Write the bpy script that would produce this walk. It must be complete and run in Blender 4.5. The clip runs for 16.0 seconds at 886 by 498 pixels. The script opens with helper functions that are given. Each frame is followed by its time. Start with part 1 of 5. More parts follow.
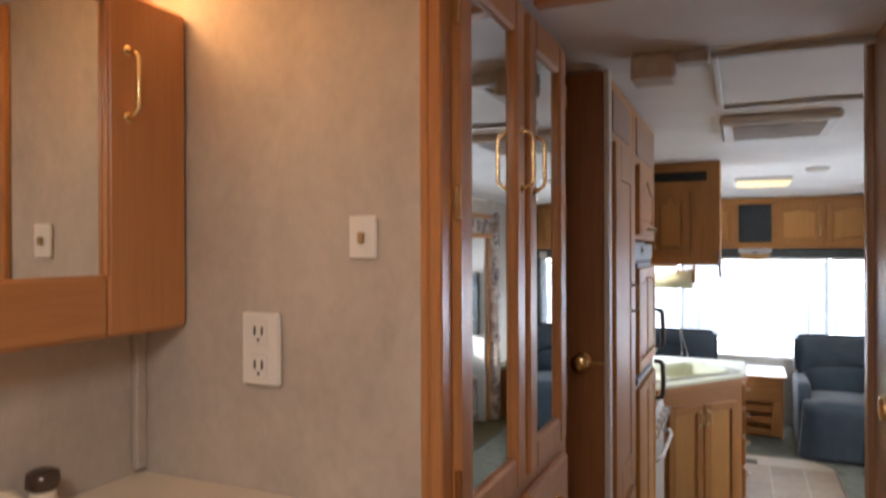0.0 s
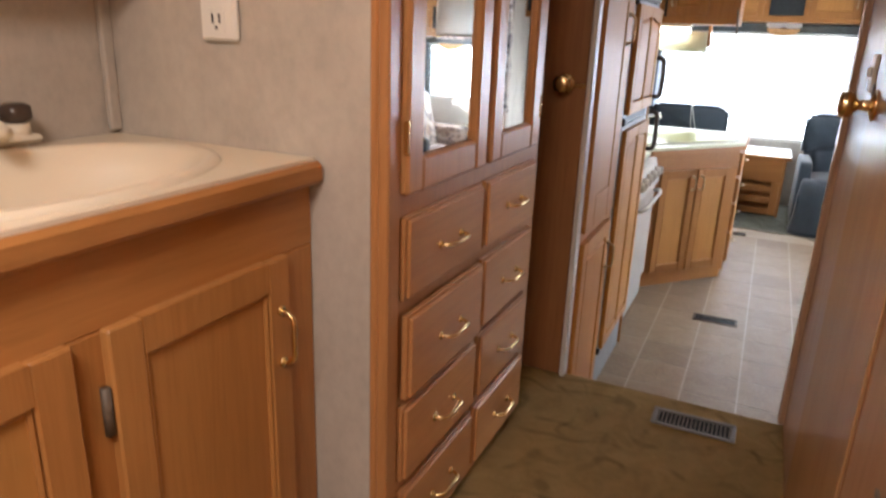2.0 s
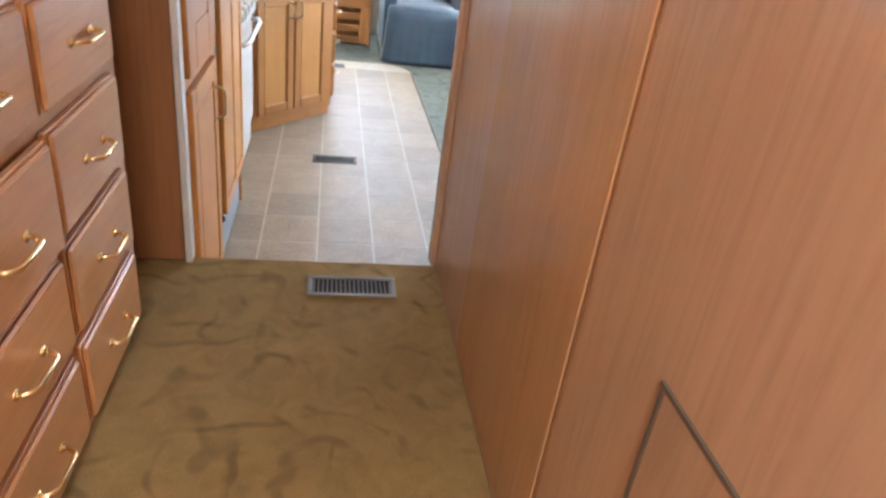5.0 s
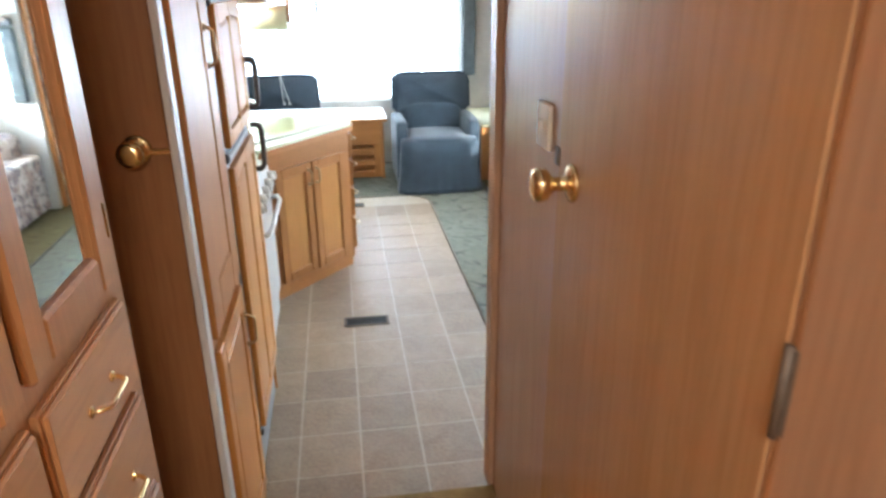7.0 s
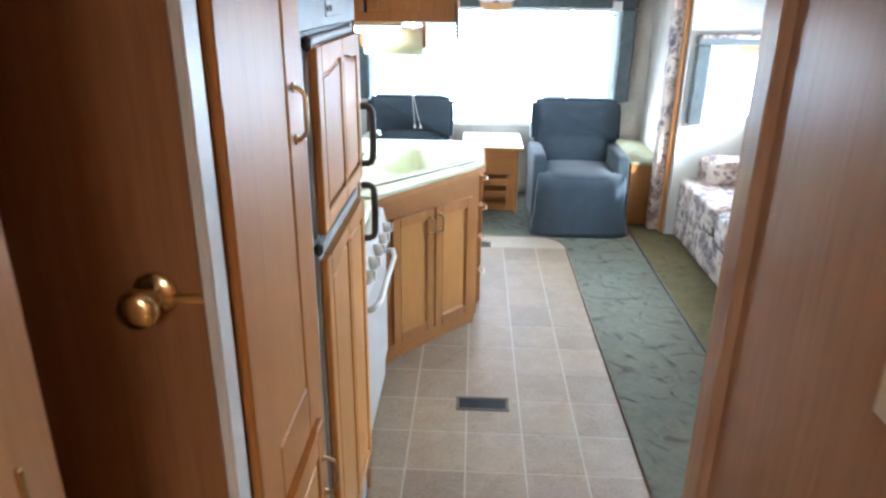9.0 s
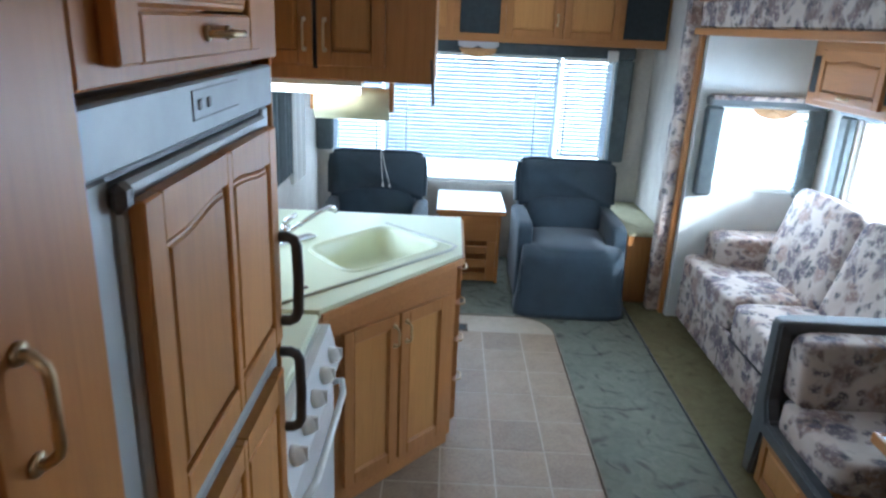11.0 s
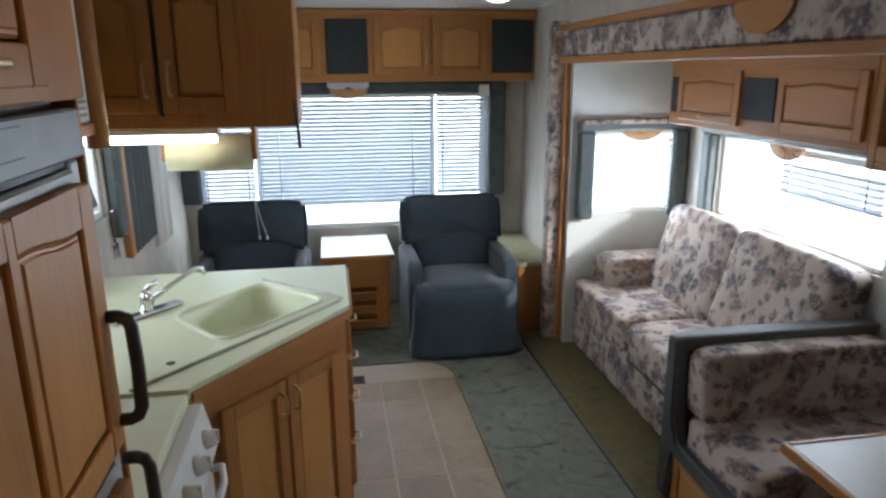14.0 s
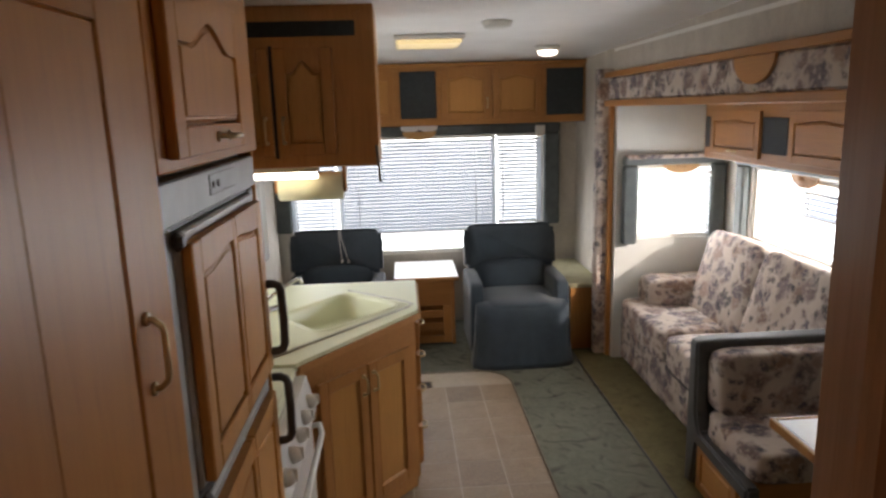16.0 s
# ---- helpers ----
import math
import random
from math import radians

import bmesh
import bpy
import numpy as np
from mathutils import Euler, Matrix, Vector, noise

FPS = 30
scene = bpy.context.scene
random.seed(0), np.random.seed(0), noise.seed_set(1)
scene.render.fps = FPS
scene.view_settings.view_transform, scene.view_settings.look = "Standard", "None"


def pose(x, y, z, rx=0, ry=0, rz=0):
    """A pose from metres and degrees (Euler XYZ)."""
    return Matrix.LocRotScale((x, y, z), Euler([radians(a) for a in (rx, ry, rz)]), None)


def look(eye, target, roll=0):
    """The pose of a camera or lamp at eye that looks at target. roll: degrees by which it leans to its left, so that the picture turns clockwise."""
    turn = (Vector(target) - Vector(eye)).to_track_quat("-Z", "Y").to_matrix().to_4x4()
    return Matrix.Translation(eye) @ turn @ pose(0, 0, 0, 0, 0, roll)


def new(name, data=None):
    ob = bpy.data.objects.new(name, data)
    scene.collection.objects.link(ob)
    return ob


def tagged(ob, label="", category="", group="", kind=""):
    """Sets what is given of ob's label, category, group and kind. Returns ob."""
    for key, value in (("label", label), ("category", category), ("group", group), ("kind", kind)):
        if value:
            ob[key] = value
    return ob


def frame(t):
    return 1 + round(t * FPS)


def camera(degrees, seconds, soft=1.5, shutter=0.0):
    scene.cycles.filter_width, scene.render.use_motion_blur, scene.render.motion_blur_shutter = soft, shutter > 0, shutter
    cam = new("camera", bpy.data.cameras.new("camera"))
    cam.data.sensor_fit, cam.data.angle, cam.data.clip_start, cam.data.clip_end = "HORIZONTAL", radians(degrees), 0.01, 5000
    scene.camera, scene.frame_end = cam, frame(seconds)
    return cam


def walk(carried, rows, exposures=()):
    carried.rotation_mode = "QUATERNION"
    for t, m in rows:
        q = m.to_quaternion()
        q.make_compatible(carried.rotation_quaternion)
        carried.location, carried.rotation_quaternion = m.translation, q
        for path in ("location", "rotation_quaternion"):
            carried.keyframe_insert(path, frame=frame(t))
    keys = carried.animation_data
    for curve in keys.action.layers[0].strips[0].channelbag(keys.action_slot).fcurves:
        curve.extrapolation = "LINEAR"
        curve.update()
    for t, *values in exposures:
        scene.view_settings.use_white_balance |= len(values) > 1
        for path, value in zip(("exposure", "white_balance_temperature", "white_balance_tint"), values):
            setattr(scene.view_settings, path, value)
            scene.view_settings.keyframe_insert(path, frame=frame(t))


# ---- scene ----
cam = camera(66.5, 16.0, 2.5, 0.4)
PATH = [
    (0, (1.177, 0.51, 1.744), (0.372, 2.34, 1.742), -0.2),
    (0.5, (1.207, 0.511, 1.676), (0.369, 2.311, 1.441), -0.8),
    (1, (1.239, 0.508, 1.624), (0.384, 2.274, 1.24), -0.3),
    (1.5, (1.278, 0.491, 1.573), (0.432, 2.236, 1.083), 0.5),
    (2, (1.308, 0.505, 1.523), (0.504, 2.234, 0.917), 2.1),
    (2.5, (1.328, 0.511, 1.482), (0.632, 2.204, 0.677), 3.9),
    (3, (1.323, 0.522, 1.457), (0.748, 2.178, 0.494), 7.0),
    (3.5, (1.331, 0.531, 1.453), (0.874, 2.227, 0.497), 7.4),
    (4, (1.302, 0.560, 1.425), (1.087, 2.297, 0.456), 9.5),
    (4.5, (1.193, 0.741, 1.392), (1.453, 2.477, 0.434), 11.2),
    (6.8, (1.136, 1.104, 1.683), (1.502, 2.919, 0.929), 1.3),
    (7, (1.148, 1.152, 1.707), (1.424, 2.993, 0.976), -0.5),
    (7.5, (1.157, 1.303, 1.717), (1.25, 3.182, 1.039), 2.3),
    (8, (1.167, 1.399, 1.712), (1.158, 3.273, 1.013), 1.1),
    (8.2, (1.16, 1.471, 1.721), (1.102, 3.34, 1.011), -0.1),
    (10.3, (1.131, 2.327, 1.821), (1.055, 4.192, 1.103), 2.0),
    (10.5, (1.125, 2.394, 1.818), (1.134, 4.271, 1.129), 2.2),
    (11, (1.123, 2.594, 1.847), (1.121, 4.491, 1.213), 2.6),
    (11.5, (1.12, 2.721, 1.825), (1.145, 4.626, 1.217), 3.3),
    (12, (1.108, 2.758, 1.836), (1.379, 4.674, 1.33), 5.1),
    (12.5, (1.185, 2.822, 1.843), (1.446, 4.742, 1.347), 4.2),
    (13, (1.186, 2.843, 1.815), (1.382, 4.748, 1.236), -0.4),
    (13.5, (1.195, 2.829, 1.819), (1.353, 4.751, 1.29), -1.3),
    (14, (1.158, 2.767, 1.812), (1.474, 4.674, 1.3), -0.4),
    (14.5, (1.167, 2.676, 1.817), (1.505, 4.581, 1.307), -0.5),
    (15, (1.171, 2.519, 1.845), (1.185, 4.44, 1.287), -3.0),
    (15.5, (1.161, 2.301, 1.85), (1.378, 4.246, 1.438), -2.4),
    (16, (1.152, 2.181, 1.859), (1.265, 4.136, 1.454), -1.7),
]
EXPOSURES = [(0.0, -0.05, 6200, 17), (1.0, 0.07, 6250, 18), (2.0, 0.56, 6200, 16), (3.0, 1.25, 5850, 13), (3.5, 1.47, 5700, 11), (4.0, 1.52, 5500, 8), (4.5, 1.60, 5450, 9), (7.0, 1.27, 5600, 7),
             (8.0, 1.18, 5550, 7), (10.5, 0.39, 5050, 6), (11.0, -0.03, 5000, 5), (11.5, -0.22, 5250, 7), (12.0, -0.55, 5500, 9), (13.0, -0.80, 5650, 9), (14.0, -0.71, 5900, 10), (15.0, -0.73, 6300, 13), (15.5, -0.66, 6550, 15), (16.0, -0.74, 7100, 18)]
walk(cam, [(t, look(eye, target, roll)) for t, eye, target, roll in PATH], EXPOSURES)

# ---- light ----
world = bpy.data.worlds.new("sky")
scene.world = world
world.use_nodes = True
wn = world.node_tree.nodes
sky = wn.new("ShaderNodeTexSky")
sky.sky_type, sky.sun_disc = "NISHITA", False
sky.sun_elevation, sky.sun_rotation = radians(23), radians(141)
world.node_tree.links.new(sky.outputs[0], wn["Background"].inputs[0])
wn["Background"].inputs[1].default_value = 0.12
sun = new("sun", bpy.data.lights.new("sun", "SUN"))
sun.data.energy, sun.data.angle, sun.data.color = 5.0, radians(0.6), (1.0, 0.95, 0.88)
sun.matrix_world = look((2.9 + 5.5, 6.87 - 6.7, 0.7 + 3.7), (2.9, 6.87, 0.7))


def area_lamp(name, eye, target, w, h, watts, colour=(1, 1, 1)):
    """A rectangular lamp."""
    data = bpy.data.lights.new(name, "AREA")
    data.shape, data.size, data.size_y, data.energy, data.color = "RECTANGLE", w, h, watts, colour
    ob = new(name, data)
    ob.matrix_world = look(eye, target)
    return ob


DAY = (0.87, 0.94, 1.0)
area_lamp("daylight_rear", (1.27, 8.16, 1.14), (1.27, 5, 1.14), 2.3, 1.1, 80, DAY)
area_lamp("daylight_slide_side", (3.66, 6.0, 1.2), (2, 6.0, 1.2), 2.1, 0.6, 70, DAY)
area_lamp("daylight_slide_end", (3.11, 7.06, 1.17), (3.11, 5, 1.17), 0.7, 0.6, 30, DAY)
area_lamp("daylight_kitchen", (-0.12, 5.6, 1.45), (2, 5.6, 1.45), 1.3, 0.7, 18, DAY)
# Fill added out of view to brighten bathroom and hall; no known fitting.
area_lamp("bathroom_ceiling_lamp", (1.15, 0.1, 2.268), (1.15, 0.1, 0.4), 0.5, 0.5, 18, (1.0, 0.90, 0.78))

# ---- materials ----


def material(name, rough=0.5, metal=0.0, spec=0.5):
    m = bpy.data.materials.new(name)
    m.use_nodes = True
    b = m.node_tree.nodes["Principled BSDF"]
    b.inputs["Roughness"].default_value, b.inputs["Metallic"].default_value = rough, metal
    b.inputs["Specular IOR Level"].default_value = spec
    return m, m.node_tree.nodes, m.node_tree.links, b


def coords(n, l, scale=(1, 1, 1), rot=(0, 0, 0)):
    tc, mp = n.new("ShaderNodeTexCoord"), n.new("ShaderNodeMapping")
    mp.inputs["Scale"].default_value, mp.inputs["Rotation"].default_value = scale, rot
    l.new(tc.outputs["Object"], mp.inputs["Vector"])
    return mp.outputs[0]


def ramp(n, l, fac, stops):
    r = n.new("ShaderNodeValToRGB")
    r.color_ramp.elements[0].position, r.color_ramp.elements[0].color = stops[0][0], (*stops[0][1], 1)
    r.color_ramp.elements[1].position, r.color_ramp.elements[1].color = stops[-1][0], (*stops[-1][1], 1)
    for p, c in stops[1:-1]:
        r.color_ramp.elements.new(p).color = (*c, 1)
    l.new(fac, r.inputs[0])
    return r.outputs[0]


def noise_tex(n, l, vec, scale, detail=4, rough=0.55, dist=0.0):
    t = n.new("ShaderNodeTexNoise")
    t.inputs["Scale"].default_value, t.inputs["Detail"].default_value = scale, detail
    t.inputs["Roughness"].default_value, t.inputs["Distortion"].default_value = rough, dist
    l.new(vec, t.inputs["Vector"])
    return t.outputs["Fac"]


def mix(n, l, fac, a, b, mode="MIX"):
    x = n.new("ShaderNodeMix")
    x.data_type, x.blend_type = "RGBA", mode
    for sock, v in ((x.inputs[0], fac), (x.inputs[6], a), (x.inputs[7], b)):
        if isinstance(v, (int, float)):
            sock.default_value = v
        elif isinstance(v, tuple):
            sock.default_value = (*v, 1)
        else:
            l.new(v, sock)
    return x.outputs[2]


def bump(n, l, b, height, strength=0.3, distance=0.002):
    x = n.new("ShaderNodeBump")
    x.inputs["Strength"].default_value, x.inputs["Distance"].default_value = strength, distance
    l.new(height, x.inputs["Height"])
    l.new(x.outputs[0], b.inputs["Normal"])


def wood(name, light, dark, along="z", rough=0.38, gloss=0.4):
    """Oak: long pores and broad figure along one axis, with a tone of its own for each piece."""
    m, n, l, b = material(name, rough, 0.0, gloss)
    s = {"z": (34, 34, 1.6), "y": (34, 1.6, 34), "x": (1.6, 34, 34)}[along]
    v = coords(n, l, s)
    fine = noise_tex(n, l, v, 3.0, 6, 0.65, 0.4)
    broad = noise_tex(n, l, coords(n, l, tuple(a * 0.16 for a in s)), 1.6, 3, 0.5, 1.6)
    col = ramp(n, l, broad, [(0.3, tuple(0.75 * a + 0.25 * c for a, c in zip(light, dark))), (0.7, light)])
    col = mix(n, l, ramp(n, l, fine, [(0.40, (0, 0, 0)), (0.70, (0.5, 0.5, 0.5))]), col, dark)
    streak = noise_tex(n, l, coords(n, l, tuple(a * (0.22 if a > 5 else 0.30) for a in s)), 2.0, 4, 0.6, 2.8)
    col = mix(n, l, ramp(n, l, streak, [(0.52, (0, 0, 0)), (0.60, (0.20, 0.20, 0.20)), (0.68, (0.02, 0.02, 0.02))]), col, tuple(0.7 * a for a in dark))
    info = n.new("ShaderNodeObjectInfo")
    tone = ramp(n, l, info.outputs["Random"], [(0.0, (0.88, 0.86, 0.84)), (1.0, (1.06, 1.06, 1.05))])
    l.new(mix(n, l, 1.0, col, tone, "MULTIPLY"), b.inputs["Base Color"])
    bump(n, l, b, fine, 0.18, 0.0008)
    return m


OAK_L, OAK_D = (0.455, 0.205, 0.060), (0.325, 0.133, 0.036)
oak = wood("oak_upright", OAK_L, OAK_D, "z")
oak_x = wood("oak_across_x", OAK_L, OAK_D, "x")
oak_y = wood("oak_across_y", OAK_L, OAK_D, "y")
oak_field = wood("oak_field", (0.50, 0.243, 0.070), (0.395, 0.175, 0.046), "z")
red_oak = wood("red_oak", (0.54, 0.262, 0.100), (0.41, 0.182, 0.066), "z", 0.3)
red_oak_y = wood("red_oak_across", (0.54, 0.262, 0.100), (0.41, 0.182, 0.066), "y", 0.3)
veneer = wood("reddish_oak_veneer", (0.51, 0.208, 0.042), (0.415, 0.160, 0.031), "z", 0.40, 0.3)
honey = wood("honey_oak_panel", (0.56, 0.252, 0.058), (0.44, 0.182, 0.039), "z", 0.42, 0.3)
# Pocket door and seam colour; also paints the shade of two cabinet recesses.
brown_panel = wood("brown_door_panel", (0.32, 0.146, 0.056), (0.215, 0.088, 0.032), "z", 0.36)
hall_panel = wood("hall_wall_panel", (0.470, 0.288, 0.180), (0.365, 0.212, 0.128), "z", 0.27)


def plain(name, colour, rough=0.5, metal=0.0, vary=0.12, scale=12, relief=0.0):
    m, n, l, b = material(name, rough, metal)
    v = coords(n, l)
    f = noise_tex(n, l, v, scale, 5)
    l.new(ramp(n, l, f, [(0.3, tuple(c * (1 - vary) for c in colour)), (0.7, tuple(min(1, c * (1 + vary)) for c in colour))]), b.inputs["Base Color"])
    if relief:
        bump(n, l, b, noise_tex(n, l, v, scale * 12, 3), relief, 0.002)
    return m


brass = plain("brass", (0.88, 0.67, 0.34), 0.22, 1.0, 0.06, 30)
chrome = plain("chrome", (0.8, 0.8, 0.82), 0.12, 1.0, 0.03)
pale_grey = plain("pale_grey_trim", (0.44, 0.45, 0.44), 0.4, 0.1, 0.06)
steel_grey = plain("grey_trim", (0.28, 0.29, 0.285), 0.4, 0.2, 0.06)
dark_grey = plain("speaker_cloth", (0.028, 0.032, 0.033), 0.85, 0, 0.2, 40, 0.4)
black = plain("black_plastic", (0.012, 0.012, 0.012), 0.45)
handle_grey = plain("handle_bronze", (0.075, 0.065, 0.058), 0.35, 0.3)
white_paint = plain("white_enamel", (0.74, 0.74, 0.72), 0.25, 0, 0.03)
white_plastic = plain("white_plastic", (0.76, 0.75, 0.70), 0.4, 0, 0.03)
cream = plain("cream_laminate", (0.69, 0.71, 0.50), 0.28, 0, 0.03, 6)
bisque = plain("bisque_basin", (0.74, 0.66, 0.52), 0.38, 0, 0.03, 6)
table_white = plain("white_laminate", (0.72, 0.72, 0.70), 0.35, 0, 0.03)
ceiling_mat = plain("ceiling_vinyl", (0.86, 0.86, 0.84), 0.6, 0, 0.05, 3, 0.25)
slide_wall = plain("slide_wallboard", (0.58, 0.58, 0.54), 0.6, 0, 0.06, 5, 0.2)
drape = plain("grey_green_drape", (0.10, 0.115, 0.115), 0.85, 0, 0.15, 20, 0.4)
pad_grey = plain("charcoal_padded_vinyl", (0.078, 0.080, 0.080), 0.5, 0, 0.12, 20, 0.2)
vinyl_grey = plain("grey_padded_vinyl", (0.105, 0.118, 0.118), 0.45, 0, 0.1, 20, 0.2)


def thin_sheet(name, colour, through_light):
    """A thin pale sheet that lets part of the light through."""
    m, n, l, b = material(name, 0.5)
    b.inputs["Base Color"].default_value = (*colour, 1)
    tr, mx = n.new("ShaderNodeBsdfTranslucent"), n.new("ShaderNodeMixShader")
    tr.inputs[0].default_value = (*colour, 1)
    mx.inputs[0].default_value = through_light
    l.new(b.outputs[0], mx.inputs[1])
    l.new(tr.outputs[0], mx.inputs[2])
    l.new(mx.outputs[0], n["Material Output"].inputs[0])
    return m


slat_mat = thin_sheet("blind_slat", (0.50, 0.55, 0.62), 0.10)
shade_white = thin_sheet("white_lamp_shade", (0.85, 0.85, 0.84), 0.4)
paper = plain("paper_towel", (0.72, 0.68, 0.44), 0.9, 0, 0.04, 30, 0.3)
fan_wood = plain("pale_scallop_wood", (0.56, 0.32, 0.13), 0.45, 0, 0.1, 20)
metal_dark = plain("register_metal", (0.14, 0.105, 0.075), 0.55, 0.25)
void = plain("duct_inside", (0.006, 0.006, 0.006), 0.9)
mirror_mat, _n, _l, _b = material("mirror", 0.02, 1.0)
_b.inputs["Base Color"].default_value = (0.86, 0.88, 0.87, 1)


def glass_mat():
    m, n, l, b = material("window_glass", 0.02)
    b.inputs["Transmission Weight"].default_value, b.inputs["IOR"].default_value = 1.0, 1.05
    b.inputs["Base Color"].default_value = (0.95, 0.98, 0.97, 1)
    return m


glass = glass_mat()


def wallpaper(name, a, c):
    m, n, l, b = material(name, 0.7)
    big = noise_tex(n, l, coords(n, l, (2.5, 2.5, 1.2)), 2.2, 5, 0.6, 0.6)
    fine = noise_tex(n, l, coords(n, l, (1, 1, 0.8)), 42, 5, 0.7)
    col = ramp(n, l, big, [(0.32, c), (0.68, a)])
    l.new(mix(n, l, 0.18, col, ramp(n, l, fine, [(0.35, tuple(k * 0.7 for k in c)), (0.6, a)])), b.inputs["Base Color"])
    bump(n, l, b, fine, 0.25, 0.0015)
    return m


paper_wall = wallpaper("mottled_wallpaper", (0.575, 0.525, 0.45), (0.435, 0.39, 0.335))


def floral(name):
    """Cream cloth with faded mauve, brown and slate flowers."""
    m, n, l, b = material(name, 0.85, 0, 0.2)
    v = coords(n, l)
    nt = n.new("ShaderNodeTexNoise")
    nt.inputs["Scale"].default_value = 13
    l.new(v, nt.inputs["Vector"])
    add = n.new("ShaderNodeVectorMath")
    add.operation = "MULTIPLY_ADD"
    l.new(nt.outputs["Color"], add.inputs[0])
    add.inputs[1].default_value = (0.11, 0.11, 0.11)
    l.new(v, add.inputs[2])
    col = ramp(n, l, noise_tex(n, l, v, 4, 3), [(0.3, (0.44, 0.36, 0.30)), (0.7, (0.60, 0.52, 0.46))])
    for scale, lo, hi, stops in ((7.4, 0.36, 0.56, [(0.2, (0.13, 0.105, 0.125)), (0.45, (0.27, 0.175, 0.125)), (0.7, (0.18, 0.145, 0.165)), (0.9, (0.32, 0.22, 0.18))]),
                                 (15, 0.26, 0.46, [(0.25, (0.06, 0.065, 0.075)), (0.55, (0.20, 0.14, 0.13)), (0.8, (0.09, 0.085, 0.115))])):
        vo = n.new("ShaderNodeTexVoronoi")
        vo.inputs["Scale"].default_value = scale
        l.new(add.outputs[0], vo.inputs["Vector"])
        mask = ramp(n, l, vo.outputs["Distance"], [(lo, (0.9, 0.9, 0.9)), (hi, (0, 0, 0))])
        petals = noise_tex(n, l, v, scale * 6, 3)
        mask = mix(n, l, 1.0, mask, ramp(n, l, petals, [(0.34, (0.15, 0.15, 0.15)), (0.50, (1, 1, 1))]), "MULTIPLY")
        sep = n.new("ShaderNodeSeparateColor")
        l.new(vo.outputs["Color"], sep.inputs[0])
        col = mix(n, l, mask, col, ramp(n, l, sep.outputs[0], stops))
    l.new(col, b.inputs["Base Color"])
    bump(n, l, b, noise_tex(n, l, v, 400, 2), 0.3, 0.001)
    return m


floral_cloth = floral("floral_upholstery")


def cloth(name, colour, grain=260):
    m, n, l, b = material(name, 0.95, 0, 0.1)
    v = coords(n, l)
    big, fine = noise_tex(n, l, v, 7, 4), noise_tex(n, l, v, grain, 3)
    col = ramp(n, l, big, [(0.3, tuple(c * 0.82 for c in colour)), (0.7, tuple(c * 1.15 for c in colour))])
    l.new(mix(n, l, 0.35, col, ramp(n, l, fine, [(0.35, tuple(c * 0.5 for c in colour)), (0.65, tuple(c * 1.3 for c in colour))])), b.inputs["Base Color"])
    b.inputs["Sheen Weight"].default_value = 0.25
    bump(n, l, b, fine, 0.5, 0.002)
    return m


blue_cloth = cloth("slate_blue_velour", (0.047, 0.062, 0.076))


def carpet(name, a, c, lines):
    """Short pile with carved curling lines."""
    m, n, l, b = material(name, 0.95, 0, 0.1)
    v = coords(n, l)
    pile, big = noise_tex(n, l, v, 330, 3), noise_tex(n, l, v, 3.2, 4)
    line = None
    for scale, dist, turn, gate_scale in ((2.1, 12.0, 0.0, 6.5), (3.0, 9.0, 1.1, 9.0)):
        wave = n.new("ShaderNodeTexWave")
        wave.wave_type = "RINGS"
        wave.inputs["Scale"].default_value, wave.inputs["Distortion"].default_value, wave.inputs["Detail"].default_value = scale, dist, 1.4
        wave.inputs["Detail Scale"].default_value = 1.7
        l.new(coords(n, l, (1, 1, 1), (0, 0, turn)), wave.inputs["Vector"])
        gate = noise_tex(n, l, v, gate_scale, 2)
        one = ramp(n, l, wave.outputs["Fac"], [(0.0, (1, 1, 1)), (0.05, (0.8, 0.8, 0.8)), (0.15, (0, 0, 0))])
        one = mix(n, l, 1.0, one, ramp(n, l, gate, [(0.48, (0, 0, 0)), (0.62, (1, 1, 1))]), "MULTIPLY")
        line = one if line is None else mix(n, l, 1.0, line, one, "ADD")
    mottle = noise_tex(n, l, v, 16, 5, 0.6, 1.0)
    col = ramp(n, l, big, [(0.3, c), (0.7, a)])
    col = mix(n, l, 1.0, col, ramp(n, l, mottle, [(0.35, (0.78, 0.78, 0.78)), (0.65, (1.1, 1.1, 1.1))]), "MULTIPLY")
    col = mix(n, l, 0.4, col, ramp(n, l, pile, [(0.3, tuple(k * 0.55 for k in c)), (0.7, tuple(k * 1.25 for k in a))]))
    dim = mix(n, l, 1.0, line, (lines, lines, lines), "MULTIPLY")
    l.new(mix(n, l, dim, col, tuple(k * 0.38 for k in c)), b.inputs["Base Color"])
    bump(n, l, b, pile, 0.7, 0.004)
    return m


carpet_hall = carpet("tan_carved_carpet", (0.35, 0.225, 0.085), (0.215, 0.139, 0.052), 0.38)
carpet_green = carpet("grey_green_carpet", (0.205, 0.207, 0.160), (0.160, 0.162, 0.125), 0.6)
carpet_olive = carpet("olive_carpet", (0.205, 0.175, 0.088), (0.155, 0.132, 0.066), 0.3)


